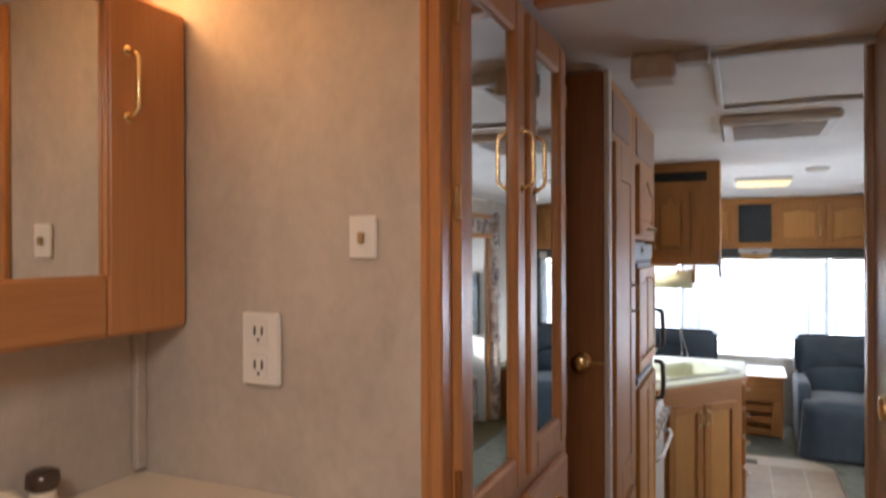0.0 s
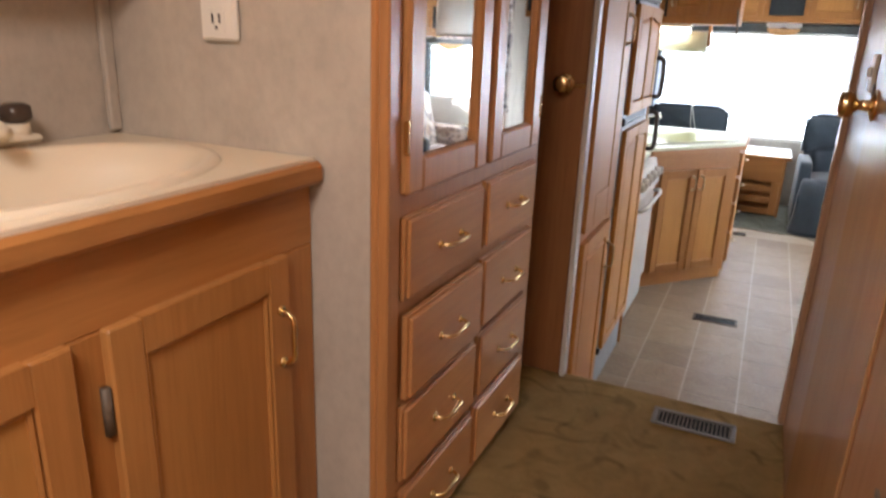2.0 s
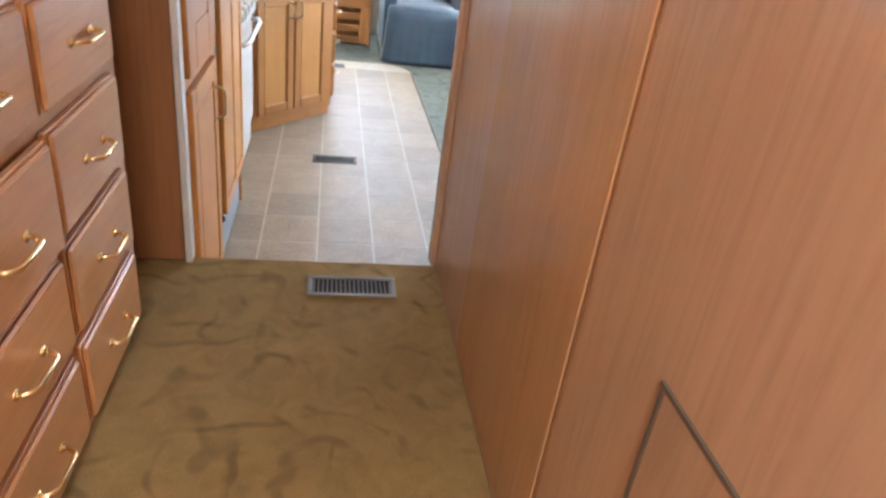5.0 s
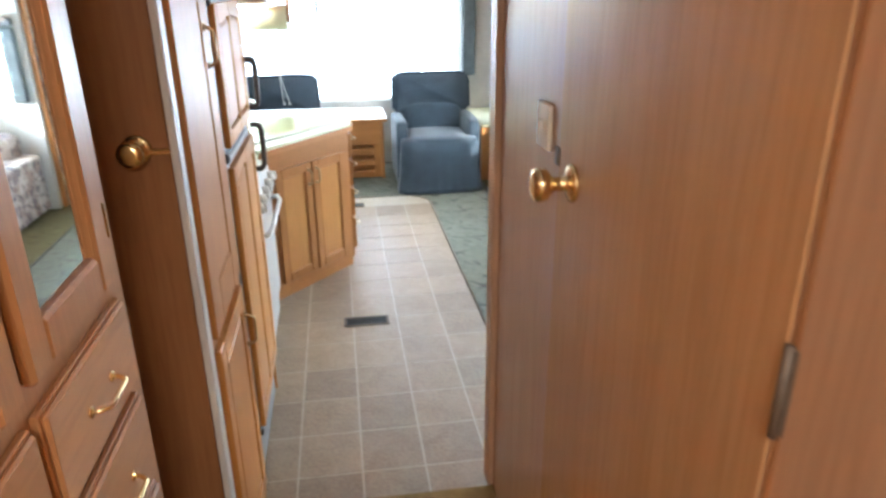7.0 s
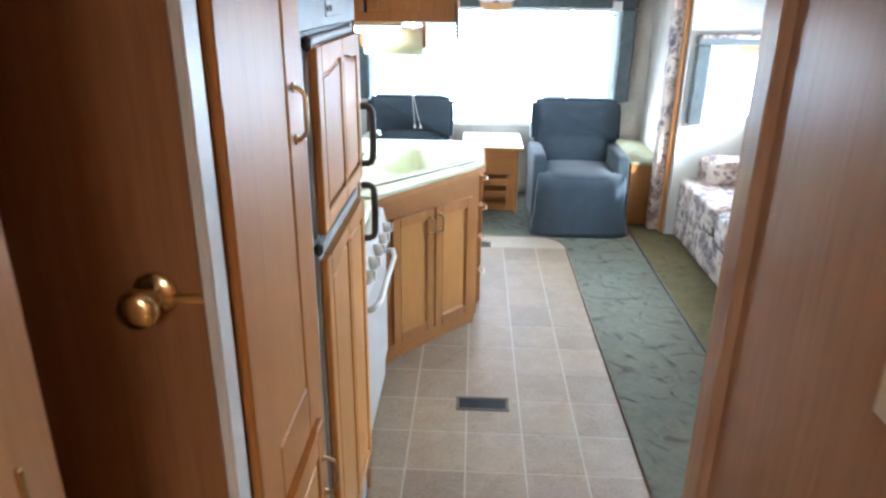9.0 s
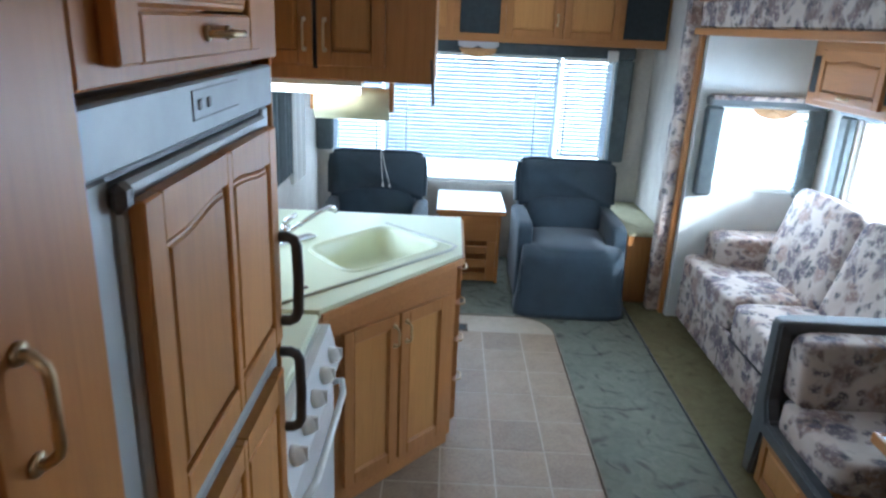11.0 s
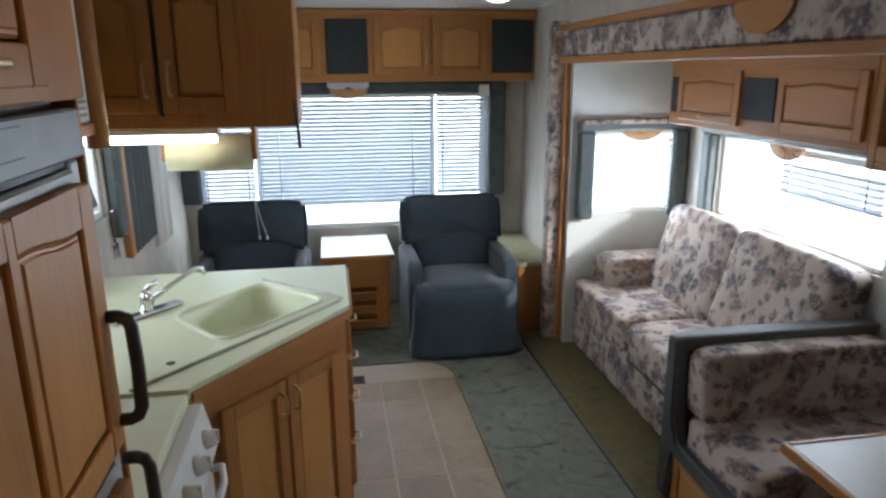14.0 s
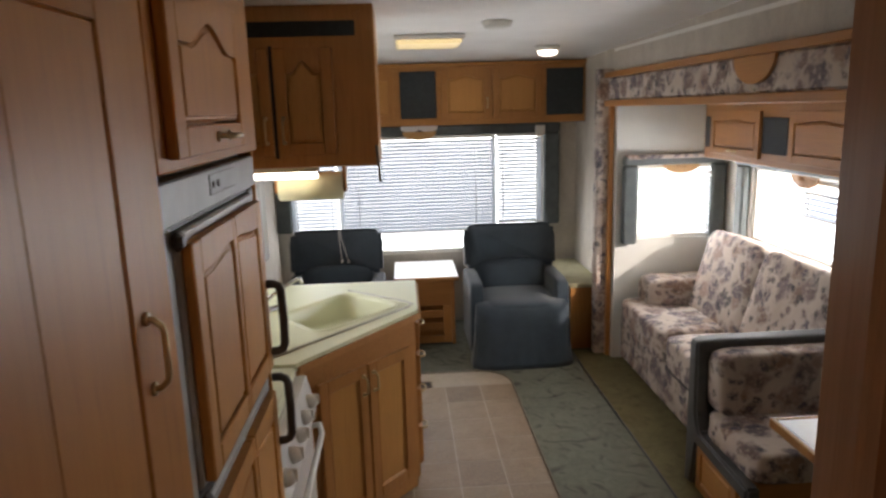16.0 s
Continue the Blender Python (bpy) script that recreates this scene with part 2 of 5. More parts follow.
def tile_vinyl():
    m, n, l, b = material("vinyl_tile", 0.46, 0.0, 0.4)
    v = coords(n, l)
    big, fine = noise_tex(n, l, v, 9, 5, 0.65, 0.8), noise_tex(n, l, v, 70, 4)
    col = ramp(n, l, big, [(0.3, (0.250, 0.177, 0.112)), (0.7, (0.348, 0.260, 0.172))])
    col = mix(n, l, 0.25, col, ramp(n, l, fine, [(0.35, (0.175, 0.125, 0.085)), (0.65, (0.42, 0.325, 0.224))]))
    info = n.new("ShaderNodeObjectInfo")
    l.new(mix(n, l, 1.0, col, ramp(n, l, info.outputs["Random"], [(0.0, (0.86, 0.85, 0.86)), (1.0, (1.08, 1.06, 1.04))]), "MULTIPLY"), b.inputs["Base Color"])
    bump(n, l, b, fine, 0.12, 0.001)
    return m


vinyl = tile_vinyl()
grout = plain("vinyl_joint", (0.43, 0.35, 0.255), 0.5, 0, 0.08, 20)


def glow(name, colour, strength):
    m, n, l, b = material(name, 0.4)
    b.inputs["Base Color"].default_value = (*colour, 1)
    b.inputs["Emission Color"].default_value, b.inputs["Emission Strength"].default_value = (*colour, 1), strength
    return m


tube_glow = glow("fluorescent_tube", (1.0, 0.97, 0.86), 14)
puck_glow = glow("lit_lens", (1.0, 0.9, 0.75), 9)
panel_glow = glow("ceiling_panel_lens", (0.95, 0.78, 0.42), 0.9)

# ---- building helpers ----
ROOTS = {}


def chamfer_box(bm, lo, hi, c=0.0, m=None):
    """A box with chamfered edges, between two corners."""
    lo, hi = [min(a, b) for a, b in zip(lo, hi)], [max(a, b) for a, b in zip(lo, hi)]
    c = min(c, *[(b - a) * 0.45 for a, b in zip(lo, hi)])
    m = m or Matrix.Identity(4)
    if c <= 0:
        vs = [bm.verts.new(m @ Vector([(hi if i >> a & 1 else lo)[a] for a in range(3)])) for i in range(8)]
        fs = [bm.faces.new([vs[i] for i in q]) for q in ((0, 2, 3, 1), (4, 5, 7, 6), (0, 1, 5, 4), (2, 6, 7, 3), (0, 4, 6, 2), (1, 3, 7, 5))]
    else:
        vs = {}
        for i in range(8):
            for ax in range(3):
                p = []
                for a in range(3):
                    up = i >> a & 1
                    p.append((hi[a] if up else lo[a]) if a == ax else (hi[a] - c if up else lo[a] + c))
                vs[i, ax] = bm.verts.new(m @ Vector(p))
        fs = []
        for ax in range(3):
            o, q = [a for a in range(3) if a != ax]
            for s in (0, 1):
                base = s << ax
                fs.append(bm.faces.new([vs[base | k, ax] for k in (0, 1 << o, 1 << o | 1 << q, 1 << q)]))
            for k in (0, 1 << o, 1 << q, 1 << o | 1 << q):
                fs.append(bm.faces.new([vs[k, o], vs[k, q], vs[k | 1 << ax, q], vs[k | 1 << ax, o]]))
        for i in range(8):
            fs.append(bm.faces.new([vs[i, 0], vs[i, 1], vs[i, 2]]))
    bmesh.ops.recalc_face_normals(bm, faces=fs)


def prism(bm, pts, a, b, m=None):
    """A polygon of (x, z) drawn out along y from a to b."""
    m = m or Matrix.Identity(4)
    r0 = [bm.verts.new(m @ Vector((x, a, z))) for x, z in pts]
    r1 = [bm.verts.new(m @ Vector((x, b, z))) for x, z in pts]
    fs = [bm.faces.new(r0), bm.faces.new(r1[::-1])]
    for i in range(len(pts)):
        j = (i + 1) % len(pts)
        fs.append(bm.faces.new((r0[i], r1[i], r1[j], r0[j])))
    bmesh.ops.recalc_face_normals(bm, faces=fs)


FLAT = Matrix(((1, 0, 0, 0), (0, 0, 1, 0), (0, 1, 0, 0), (0, 0, 0, 1)))


def slab(bm, pts, z0, z1):
    """A polygon of (x, y) between two heights."""
    prism(bm, pts, z0, z1, FLAT)


def slab_hole(bm, outer, inner, z0, z1):
    """A slab with one opening through it."""
    for z in (z0, z1):
        loops = []
        for pts in (outer, inner):
            vs = [bm.verts.new((x, y, z)) for x, y in pts]
            loops += [bm.edges.new((vs[i], vs[(i + 1) % len(vs)])) for i in range(len(vs))]
        bmesh.ops.triangle_fill(bm, edges=loops, use_beauty=True)
    for pts in (outer, inner):
        for i in range(len(pts)):
            p, q = pts[i], pts[(i + 1) % len(pts)]
            bm.faces.new([bm.verts.new((*p, z0)), bm.verts.new((*q, z0)), bm.verts.new((*q, z1)), bm.verts.new((*p, z1))])
    bmesh.ops.remove_doubles(bm, verts=bm.verts, dist=1e-5)
    bmesh.ops.recalc_face_normals(bm, faces=bm.faces)


def tube(bm, pts, r, seg=8, m=None, ends=True):
    """A round bar along a line of points; r may be one radius or one for each point."""
    m = m or Matrix.Identity(4)
    pts = [Vector(p) for p in pts]
    rs = r if isinstance(r, (list, tuple)) else [r] * len(pts)
    rings, side = [], None
    for i, p in enumerate(pts):
        d = (pts[min(i + 1, len(pts) - 1)] - pts[max(i - 1, 0)]).normalized()
        side = side if side is not None else (Vector((0, 0, 1)) if abs(d.z) < 0.9 else Vector((1, 0, 0)))
        side = (side - d * side.dot(d)).normalized()
        up = d.cross(side)
        rings.append([bm.verts.new(m @ (p + rs[i] * (math.cos(a) * side + math.sin(a) * up))) for a in [2 * math.pi * k / seg for k in range(seg)]])
    fs = []
    for a, b in zip(rings, rings[1:]):
        for k in range(seg):
            fs.append(bm.faces.new((a[k], a[(k + 1) % seg], b[(k + 1) % seg], b[k])))
    if ends:
        fs += [bm.faces.new(rings[0][::-1]), bm.faces.new(rings[-1])]
    for f in fs:
        f.smooth = True
    bmesh.ops.recalc_face_normals(bm, faces=fs)


def cushion(bm, lo, hi, e=0.3, m=None, seg=20, sag=0.0):
    """A stuffed, rounded block."""
    m = m or Matrix.Identity(4)
    c = [(a + b) / 2 for a, b in zip(lo, hi)]
    h = [abs(b - a) / 2 for a, b in zip(lo, hi)]
    pw = lambda v: math.copysign(abs(v) ** e, v)
    rings = []
    for i in range(1, seg):
        la = -math.pi / 2 + math.pi * i / seg
        row = []
        for k in range(seg * 2):
            lo_ = 2 * math.pi * (k + 0.5) / (seg * 2)
            x, y, z = h[0] * pw(math.cos(la)) * pw(math.cos(lo_)), h[1] * pw(math.cos(la)) * pw(math.sin(lo_)), h[2] * pw(math.sin(la))
            w = noise.noise(Vector((c[0] + x, c[1] + y, c[2] + z)) * 5) * sag
            row.append(bm.verts.new(m @ Vector((c[0] + x * (1 + w), c[1] + y * (1 + w), c[2] + z * (1 + w)))))
        rings.append(row)
    fs = []
    for a, b in zip(rings, rings[1:]):
        for k in range(seg * 2):
            fs.append(bm.faces.new((a[k], a[(k + 1) % (seg * 2)], b[(k + 1) % (seg * 2)], b[k])))
    fs += [bm.faces.new(rings[0][::-1]), bm.faces.new(rings[-1])]
    for f in fs:
        f.smooth = True
    bmesh.ops.recalc_face_normals(bm, faces=fs)


def thing(name, at, label, category, group="", kind=""):
    """An empty at a thing's base, to carry its parts."""
    ob = new(name)
    ob.empty_display_size = 0.05
    ob.location = at
    ROOTS[ob.name] = Vector(at)
    return tagged(ob, label, category, group, kind)


def root_of(ob):
    while ob.parent:
        ob = ob.parent
    return ROOTS[ob.name]


def part(name, bm, mat, parent=None, label=""):
    """Links a bmesh, built in world coordinates, as one mesh under a thing or a part."""
    if parent is not None:
        bmesh.ops.translate(bm, verts=bm.verts, vec=-root_of(parent))
    me = bpy.data.meshes.new(name)
    bm.to_mesh(me)
    bm.free()
    me.materials.append(mat)
    ob = new(name, me)
    if parent is not None:
        ob.parent = parent
    return tagged(ob, label) if label else ob


def box_part(name, lo, hi, mat, parent=None, c=0.003, label="", m=None):
    bm = bmesh.new()
    chamfer_box(bm, lo, hi, c, m)
    return part(name, bm, mat, parent, label)


def structure(name, bm, mat, label, category):
    ob = part(name, bm, mat)
    ROOTS[ob.name] = Vector((0, 0, 0))
    return tagged(ob, label, category, "", "structure")


def wall(name, lo, hi, mat, label, category="wall", c=0.0):
    bm = bmesh.new()
    chamfer_box(bm, lo, hi, c)
    return structure(name, bm, mat, label, category)


PULL = [brass, "brass bar handle"]


def pull(parent, m, x, z, vertical=True, size=0.085, name="handle", out=0.028, r=0.0045):
    """A bent bar handle on a face whose outside is -y."""
    bm = bmesh.new()
    h = size / 2
    line = [(-h, -0.02, 0), (-h + 0.001, -0.02 - out * 0.45, 0), (-h + 0.010, -0.02 - out * 0.90, 0), (-h + 0.017, -0.02 - out, 0), (h - 0.017, -0.02 - out, 0), (h - 0.010, -0.02 - out * 0.90, 0), (h - 0.001, -0.02 - out * 0.45, 0), (h, -0.02, 0)]
    pts = [(x, p[1], z + p[0]) if vertical else (x + p[0], p[1], z) for p in line]
    tube(bm, pts, r, 8, m)
    for s in (-h, h):
        a = (x, -0.020, z + s) if vertical else (x + s, -0.020, z)
        tube(bm, [a, (a[0], -0.024, a[2])], r * 2.1, 10, m)
    return part(name, bm, PULL[0], parent, PULL[1])


def arch_points(x0, x1, z0, z1, rise, steps=12):
    """A rectangle whose top side swells in a cathedral arch; rise may be (height, side) for half an arch with its peak at that side."""
    pts = [(x0, z0), (x1, z0)]
    if isinstance(rise, tuple):
        for i in range(steps + 1):
            u = i / steps
            k = u if rise[1] > 0 else 1 - u
            k = max(0.0, min(1.0, (k - 0.12) / 0.7))
            pts.append((x1 + (x0 - x1) * u, z1 - rise[0] * (3 * k * k - 2 * k ** 3)))
        return pts
    for i in range(steps + 1):
        u = i / steps
        s = min(1.0, max(0.0, (abs(u - 0.5) * 2 - 0.0) / 0.72))
        pts.append((x1 + (x0 - x1) * u, z1 - rise * (3 * s * s - 2 * s ** 3)))
    return pts


def inset(pts, d):
    """An opening's outline drawn in by about d on every side."""
    xs, zs = [p[0] for p in pts], [p[1] for p in pts]
    cx, cz, w, h = (min(xs) + max(xs)) / 2, (min(zs) + max(zs)) / 2, max(xs) - min(xs), max(zs) - min(zs)
    return [(cx + (x - cx) * (w - 2 * d) / w, cz + (z - cz) * (h - 2 * d) / h) for x, z in pts]


def raised_panel(parent, m, opening, mat):
    """The board of a framed door: a thin back, a bevel and a raised flat field."""
    bm = bmesh.new()
    rings = [[bm.verts.new(m @ Vector((x, y, z))) for x, z in inset(opening, d)] for d, y in ((-0.003, -0.010), (0.004, -0.010), (0.009, -0.0145), (0.013, -0.0150), (0.016, -0.0180))]
    fs = [bm.faces.new(rings[-1])]
    for a, b in zip(rings, rings[1:]):
        for i in range(len(a)):
            j = (i + 1) % len(a)
            fs.append(bm.faces.new((a[i], a[j], b[j], b[i])))
    fs.append(bm.faces.new(rings[0][::-1]))
    bmesh.ops.recalc_face_normals(bm, faces=fs)
    bmesh.ops.triangulate(bm, faces=[f for f in bm.faces if len(f.verts) > 4], ngon_method="EAR_CLIP")
    return part("raised_panel", bm, mat, parent)


def framed(bm, m, x0, x1, z0, z1, openings):
    """One frame board pierced by openings that stand side by side, each a polygon of arch_points or four corners."""
    t, y1 = 0.02, -0.001
    left = x0
    for k, o in enumerate(openings):
        a, b = o[0][0], o[1][0]
        chamfer_box(bm, (left, -t, z0), (a, y1, z1), 0.003, m)
        chamfer_box(bm, (a, -t, z0), (b, y1, o[0][1]), 0.003, m)
        prism(bm, [(b, z1), *o[2:], (a, z1)], -t, y1, m)
        left = b
    chamfer_box(bm, (left, -t, z0), (x1, y1, z1), 0.003, m)
    bmesh.ops.triangulate(bm, faces=[f for f in bm.faces if len(f.verts) > 4], ngon_method="EAR_CLIP")


def panel_door(parent, m, x0, x1, z0, z1, mat, arch=0.0, handle=None, hsize=0.085, stile=0.05, name="door", hz=None, flat=0.0):
    """A framed door with a raised field, or a flat one at a given depth with a beaded edge; the outside is -y of m."""
    bm = bmesh.new()
    ix0, ix1, iz0, iz1 = x0 + stile, x1 - stile, z0 + stile, z1 - stile
    hole = arch_points(ix0, ix1, iz0, iz1, arch) if arch else [(ix0, iz0), (ix1, iz0), (ix1, iz1), (ix0, iz1)]
    framed(bm, m, x0, x1, z0, z1, [hole])
    d = part(name, bm, mat, parent)
    if flat:
        box_part("flat_panel", (ix0 + 0.0015, -flat, iz0 + 0.0015), (ix1 - 0.0015, -0.003, iz1 - 0.0015), oak_field if mat is oak else mat, d, 0.003, m=m)
        for lo, hi in (((ix0, iz0), (ix0 + 0.008, iz1)), ((ix1 - 0.008, iz0), (ix1, iz1)), ((ix0 + 0.0082, iz0), (ix1 - 0.0082, iz0 + 0.008)), ((ix0 + 0.0082, iz1 - 0.008), (ix1 - 0.0082, iz1))):
            box_part("bead", (lo[0], -0.0168, lo[1]), (hi[0], -0.004, hi[1]), mat, d, 0.0035, m=m)
    else:
        raised_panel(d, m, hole, oak_field if mat is oak else mat)
    if handle == "left":
        pull(d, m, x0 + 0.028, hz or (z0 + z1) / 2, True, hsize)
    elif handle == "right":
        pull(d, m, x1 - 0.028, hz or (z0 + z1) / 2, True, hsize)
    elif handle == "low":
        pull(d, m, (x0 + x1) / 2, z0 + 0.03, False, hsize)
    return d


def drawer(parent, m, x0, x1, z0, z1, mat, hsize=0.085, handle=True):
    bm = bmesh.new()
    chamfer_box(bm, (x0, -0.012, z0), (x1, 0, z1), 0.002, m)
    chamfer_box(bm, (x0 + 0.004, -0.021, z0 + 0.004), (x1 - 0.004, -0.011, z1 - 0.004), 0.008, m)
    d = part("drawer", bm, mat, parent)
    if handle:
        pull(d, m, (x0 + x1) / 2, (z0 + z1) / 2, False, hsize)
    return d


def face(x, y, z, turn):
    """Where a cabinet face stands: its local x runs to the viewer's right, -y faces the viewer."""
    return pose(x, y, z, 0, 0, turn)


def arc(cx, cy, r, a0, a1, n=8):
    return [(cx + r * math.cos(radians(a0 + (a1 - a0) * i / n)), cy + r * math.sin(radians(a0 + (a1 - a0) * i / n))) for i in range(n + 1)]

# ---- structure ----


def pierced(name, outer, hole, thick, m, mat, label):
    """One solid wall with a window opening; both are (u, u, z, z), drawn out over two depths by m."""
    ring = lambda q: [(q[0], q[2]), (q[1], q[2]), (q[1], q[3]), (q[0], q[3])]
    bm = bmesh.new()
    slab_hole(bm, ring(outer), ring(hole), *thick)
    bmesh.ops.transform(bm, matrix=m, verts=bm.verts)
    bmesh.ops.recalc_face_normals(bm, faces=bm.faces)
    return structure(name, bm, mat, label, "wall")


def pierced_x(name, x0, x1, y0, y1, z0, z1, hole, mat, label):
    """A wall along y with one window opening (y, y, z, z)."""
    return pierced(name, (y0, y1, z0, z1), hole, (x0, x1), Matrix(((0, 0, 1, 0), (1, 0, 0, 0), (0, 1, 0, 0), (0, 0, 0, 1))), mat, label)


def pierced_y(name, x0, x1, y0, y1, z0, z1, hole, mat, label):
    """A wall along x with one window opening (x, x, z, z)."""
    return pierced(name, (x0, x1, z0, z1), hole, (y0, y1), FLAT, mat, label)


pierced_x("wall_left", -0.02, 0.08, -0.75, 8.07, -0.05, 2.4, (5.0, 6.2, 1.14, 1.76), paper_wall, "light mottled wallpapered side wall")
pierced_y("wall_rear", -0.02, 2.76, 7.97, 8.07, -0.05, 2.4, (0.2, 2.36, 0.63, 1.66), paper_wall, "light wallpapered rear wall around the wide window")
wall("wall_bath_back", (-0.02, -0.85, -0.05), (2.76, -0.75, 2.4), paper_wall, "light wallpapered bathroom back wall")
wall("wall_bath", (0.08, 1.505, 0.4), (0.7215, 1.535, 2.4), paper_wall, "mottled grey wallpapered bathroom wall")
wall("wall_right", (2.66, 6.95, -0.05), (2.76, 7.97, 2.4), paper_wall, "light wallpapered wall beside the slide-out")
wall("wall_right_header", (2.66, 2.65, 2.06), (2.76, 6.95, 2.4), paper_wall, "light wallpapered wall above the slide-out opening")
wall("wall_right_front", (2.66, -0.75, -0.05), (2.76, 3.2, 2.06), paper_wall, "light wallpapered wall ahead of the slide-out")
wall("wall_hall", (1.505, -0.75, 0.35), (1.565, 2.65, 2.4), hall_panel, "reddish wood-panelled hallway wall")
wall("wall_closet_front", (1.565, 2.60, -0.05), (2.66, 2.65, 2.4), hall_panel, "wood-panelled wall closing the bath compartment")
pierced_y("wall_slide_end", 2.66, 3.55, 6.87, 6.949, -0.05, 1.90, (2.81, 3.41, 0.9, 1.43), slide_wall, "pale textured slide-out end wall")
pierced_x("wall_slide_side", 3.45, 3.55, 3.2, 6.87, -0.05, 1.90, (5.17, 6.49, 0.94, 1.44), slide_wall, "pale textured slide-out side wall")
wall("wall_slide_near", (2.66, 3.12, -0.05), (3.55, 3.2, 1.90), slide_wall, "pale textured slide-out end wall by the dinette")
wall("ceiling_slide", (2.66, 3.12, 1.90), (3.55, 6.95, 1.96), ceiling_mat, "white slide-out ceiling", "ceiling")
bm = bmesh.new()
prism(bm, [(-0.85, 2.30), (4.6, 2.30), (8.07, 2.215), (8.07, 2.45), (-0.85, 2.45)], 0.0, -2.78, pose(-0.02, 0, 0, 0, 0, 90))
structure("ceiling", bm, ceiling_mat, "white textured vinyl ceiling, sloping down to the rear", "ceiling")
wall("floor", (-0.02, 2.6, -0.06), (3.55, 8.07, -0.0012), grout, "subfloor and pale joints under the vinyl tiles", "floor")
bm = bmesh.new()
chamfer_box(bm, (-0.02, -0.85, 0.05), (2.7, 2.648, 0.40), 0.012)
structure("floor_hall", bm, carpet_hall, "raised tan carpeted hallway floor", "floor")
bm = bmesh.new()
chamfer_box(bm, (0.80, 2.649, -0.003), (1.505, 2.86, 0.20), 0.012)
structure("step", bm, carpet_hall, "tan carpeted step down to the vinyl", "step")

# carpets round the vinyl
bm = bmesh.new()
outline = [(0.081, 6.76), (1.62, 6.76), *arc(1.62, 6.525, 0.235, 90, 0), (1.855, 2.66), (2.40, 2.66), (2.40, 7.969), (0.081, 7.969)]
slab(bm, outline, -0.003, 0.006)
structure("carpet_living", bm, carpet_green, "grey-green carpet beside the vinyl floor", "carpet")
bm = bmesh.new()
slab(bm, [(2.402, 3.2), (3.449, 3.2), (3.449, 6.869), (2.659, 6.869), (2.659, 7.969), (2.402, 7.969)], -0.003, 0.010)
structure("carpet_slide", bm, carpet_olive, "olive carpet on the slide-out floor", "carpet")
bm = bmesh.new()
tube(bm, [(0.9, 6.757, 0.004), (1.62, 6.757, 0.004), *[(x, y, 0.004) for x, y in arc(1.62, 6.525, 0.232, 90, 0)], (1.852, 2.66, 0.004)], 0.006, 6)
structure("trim_carpet_edge", bm, plain("tan_binding", (0.20, 0.165, 0.12), 0.8), "narrow bound edge between carpet and vinyl", "trim")
bm = bmesh.new()
tube(bm, [(2.401, 2.9, 0.006), (2.401, 7.1, 0.006)], 0.007, 6)
structure("trim_slide_edge", bm, black, "dark rubber edge of the slide-out carpet", "trim")
# wood trims
slat_pale = plain("pale_grey_batten", (0.58, 0.58, 0.56), 0.5)
wall("trim_ceiling_hall", (0.76, 1.96, 2.282), (1.505, 2.0, 2.2995), red_oak_y, "dark wood ceiling strip across the hallway", "trim")
wall("trim_hall_corner", (1.490, 2.632, 0.402), (1.512, 2.688, 2.2995), hall_panel, "rounded wood corner strip", "trim", 0.004)
wall("trim_ceiling_batten", (1.12, 2.58, 2.282), (2.0, 2.61, 2.2995), slat_pale, "pale grey ceiling batten", "trim", 0.003)
wall("trim_ceiling_batten_side", (1.10, 2.58, 2.282), (1.119, 3.3, 2.2995), slat_pale, "pale grey ceiling batten", "trim", 0.003)
wall("trim_ceiling_batten_far", (1.12, 3.38, 2.286), (2.4, 3.40, 2.2995), slat_pale, "thin pale ceiling seam", "trim", 0.003)
wall("trim_wall_corner", (0.081, 1.478, 1.31), (0.096, 1.504, 2.29), paper_wall, "thin wallpapered corner bead", "trim", 0.003)
bm = bmesh.new()
chamfer_box(bm, (2.655, 2.66, 2.215), (2.659, 6.95, 2.235), 0.001)
structure("trim_ceiling_side", bm, white_plastic, "thin white ceiling bead along the wall", "trim")
# slide-out surround: posts and valance
bm = bmesh.new()
chamfer_box(bm, (2.622, 6.905, 0.012), (2.655, 6.948, 2.06), 0.004)
post = structure("trim_slide_post", bm, oak, "oak post at the slide-out opening", "trim")
bm = bmesh.new()
chamfer_box(bm, (2.545, 6.950, 0.012), (2.658, 7.03, 2.10), 0.012)
structure("trim_slide_post_padded", bm, floral_cloth, "floral padded post beside the slide-out opening", "trim")
valance = thing("slide_valance", (2.62, 4.9, 1.85), "floral padded valance with oak rails over the slide-out", "valance", kind="structure")
box_part("pad", (2.60, 3.0, 1.885), (2.655, 6.90, 2.035), floral_cloth, valance, 0.01)
box_part("top_rail", (2.575, 3.0, 2.035), (2.657, 6.90, 2.072), oak_y, valance, 0.004)
box_part("bottom_rail", (2.575, 3.0, 1.845), (2.657, 6.90, 1.885), oak_y, valance, 0.004)


def half_disc(r, flat=1.0, n=16):
    return [(r * math.cos(math.pi + math.pi * i / n), r * flat * math.sin(math.pi + math.pi * i / n)) for i in range(n + 1)]


def scallop(parent, m, r, flat=0.62):
    """A half-round wooden ornament with fluted rays, hanging from its straight side; the outside is -y."""
    bm = bmesh.new()
    prism(bm, half_disc(r, flat), -0.012, 0.0, m)
    for k in range(1, 8):
        a = math.pi + math.pi * k / 8
        tube(bm, [(0.15 * r * math.cos(a), -0.012, 0.15 * r * flat * math.sin(a)), (0.9 * r * math.cos(a), -0.012, 0.9 * r * flat * math.sin(a))], 0.004, 5, m)
    return part("scallop", bm, fan_wood, parent, "pale half-round wooden ornament")


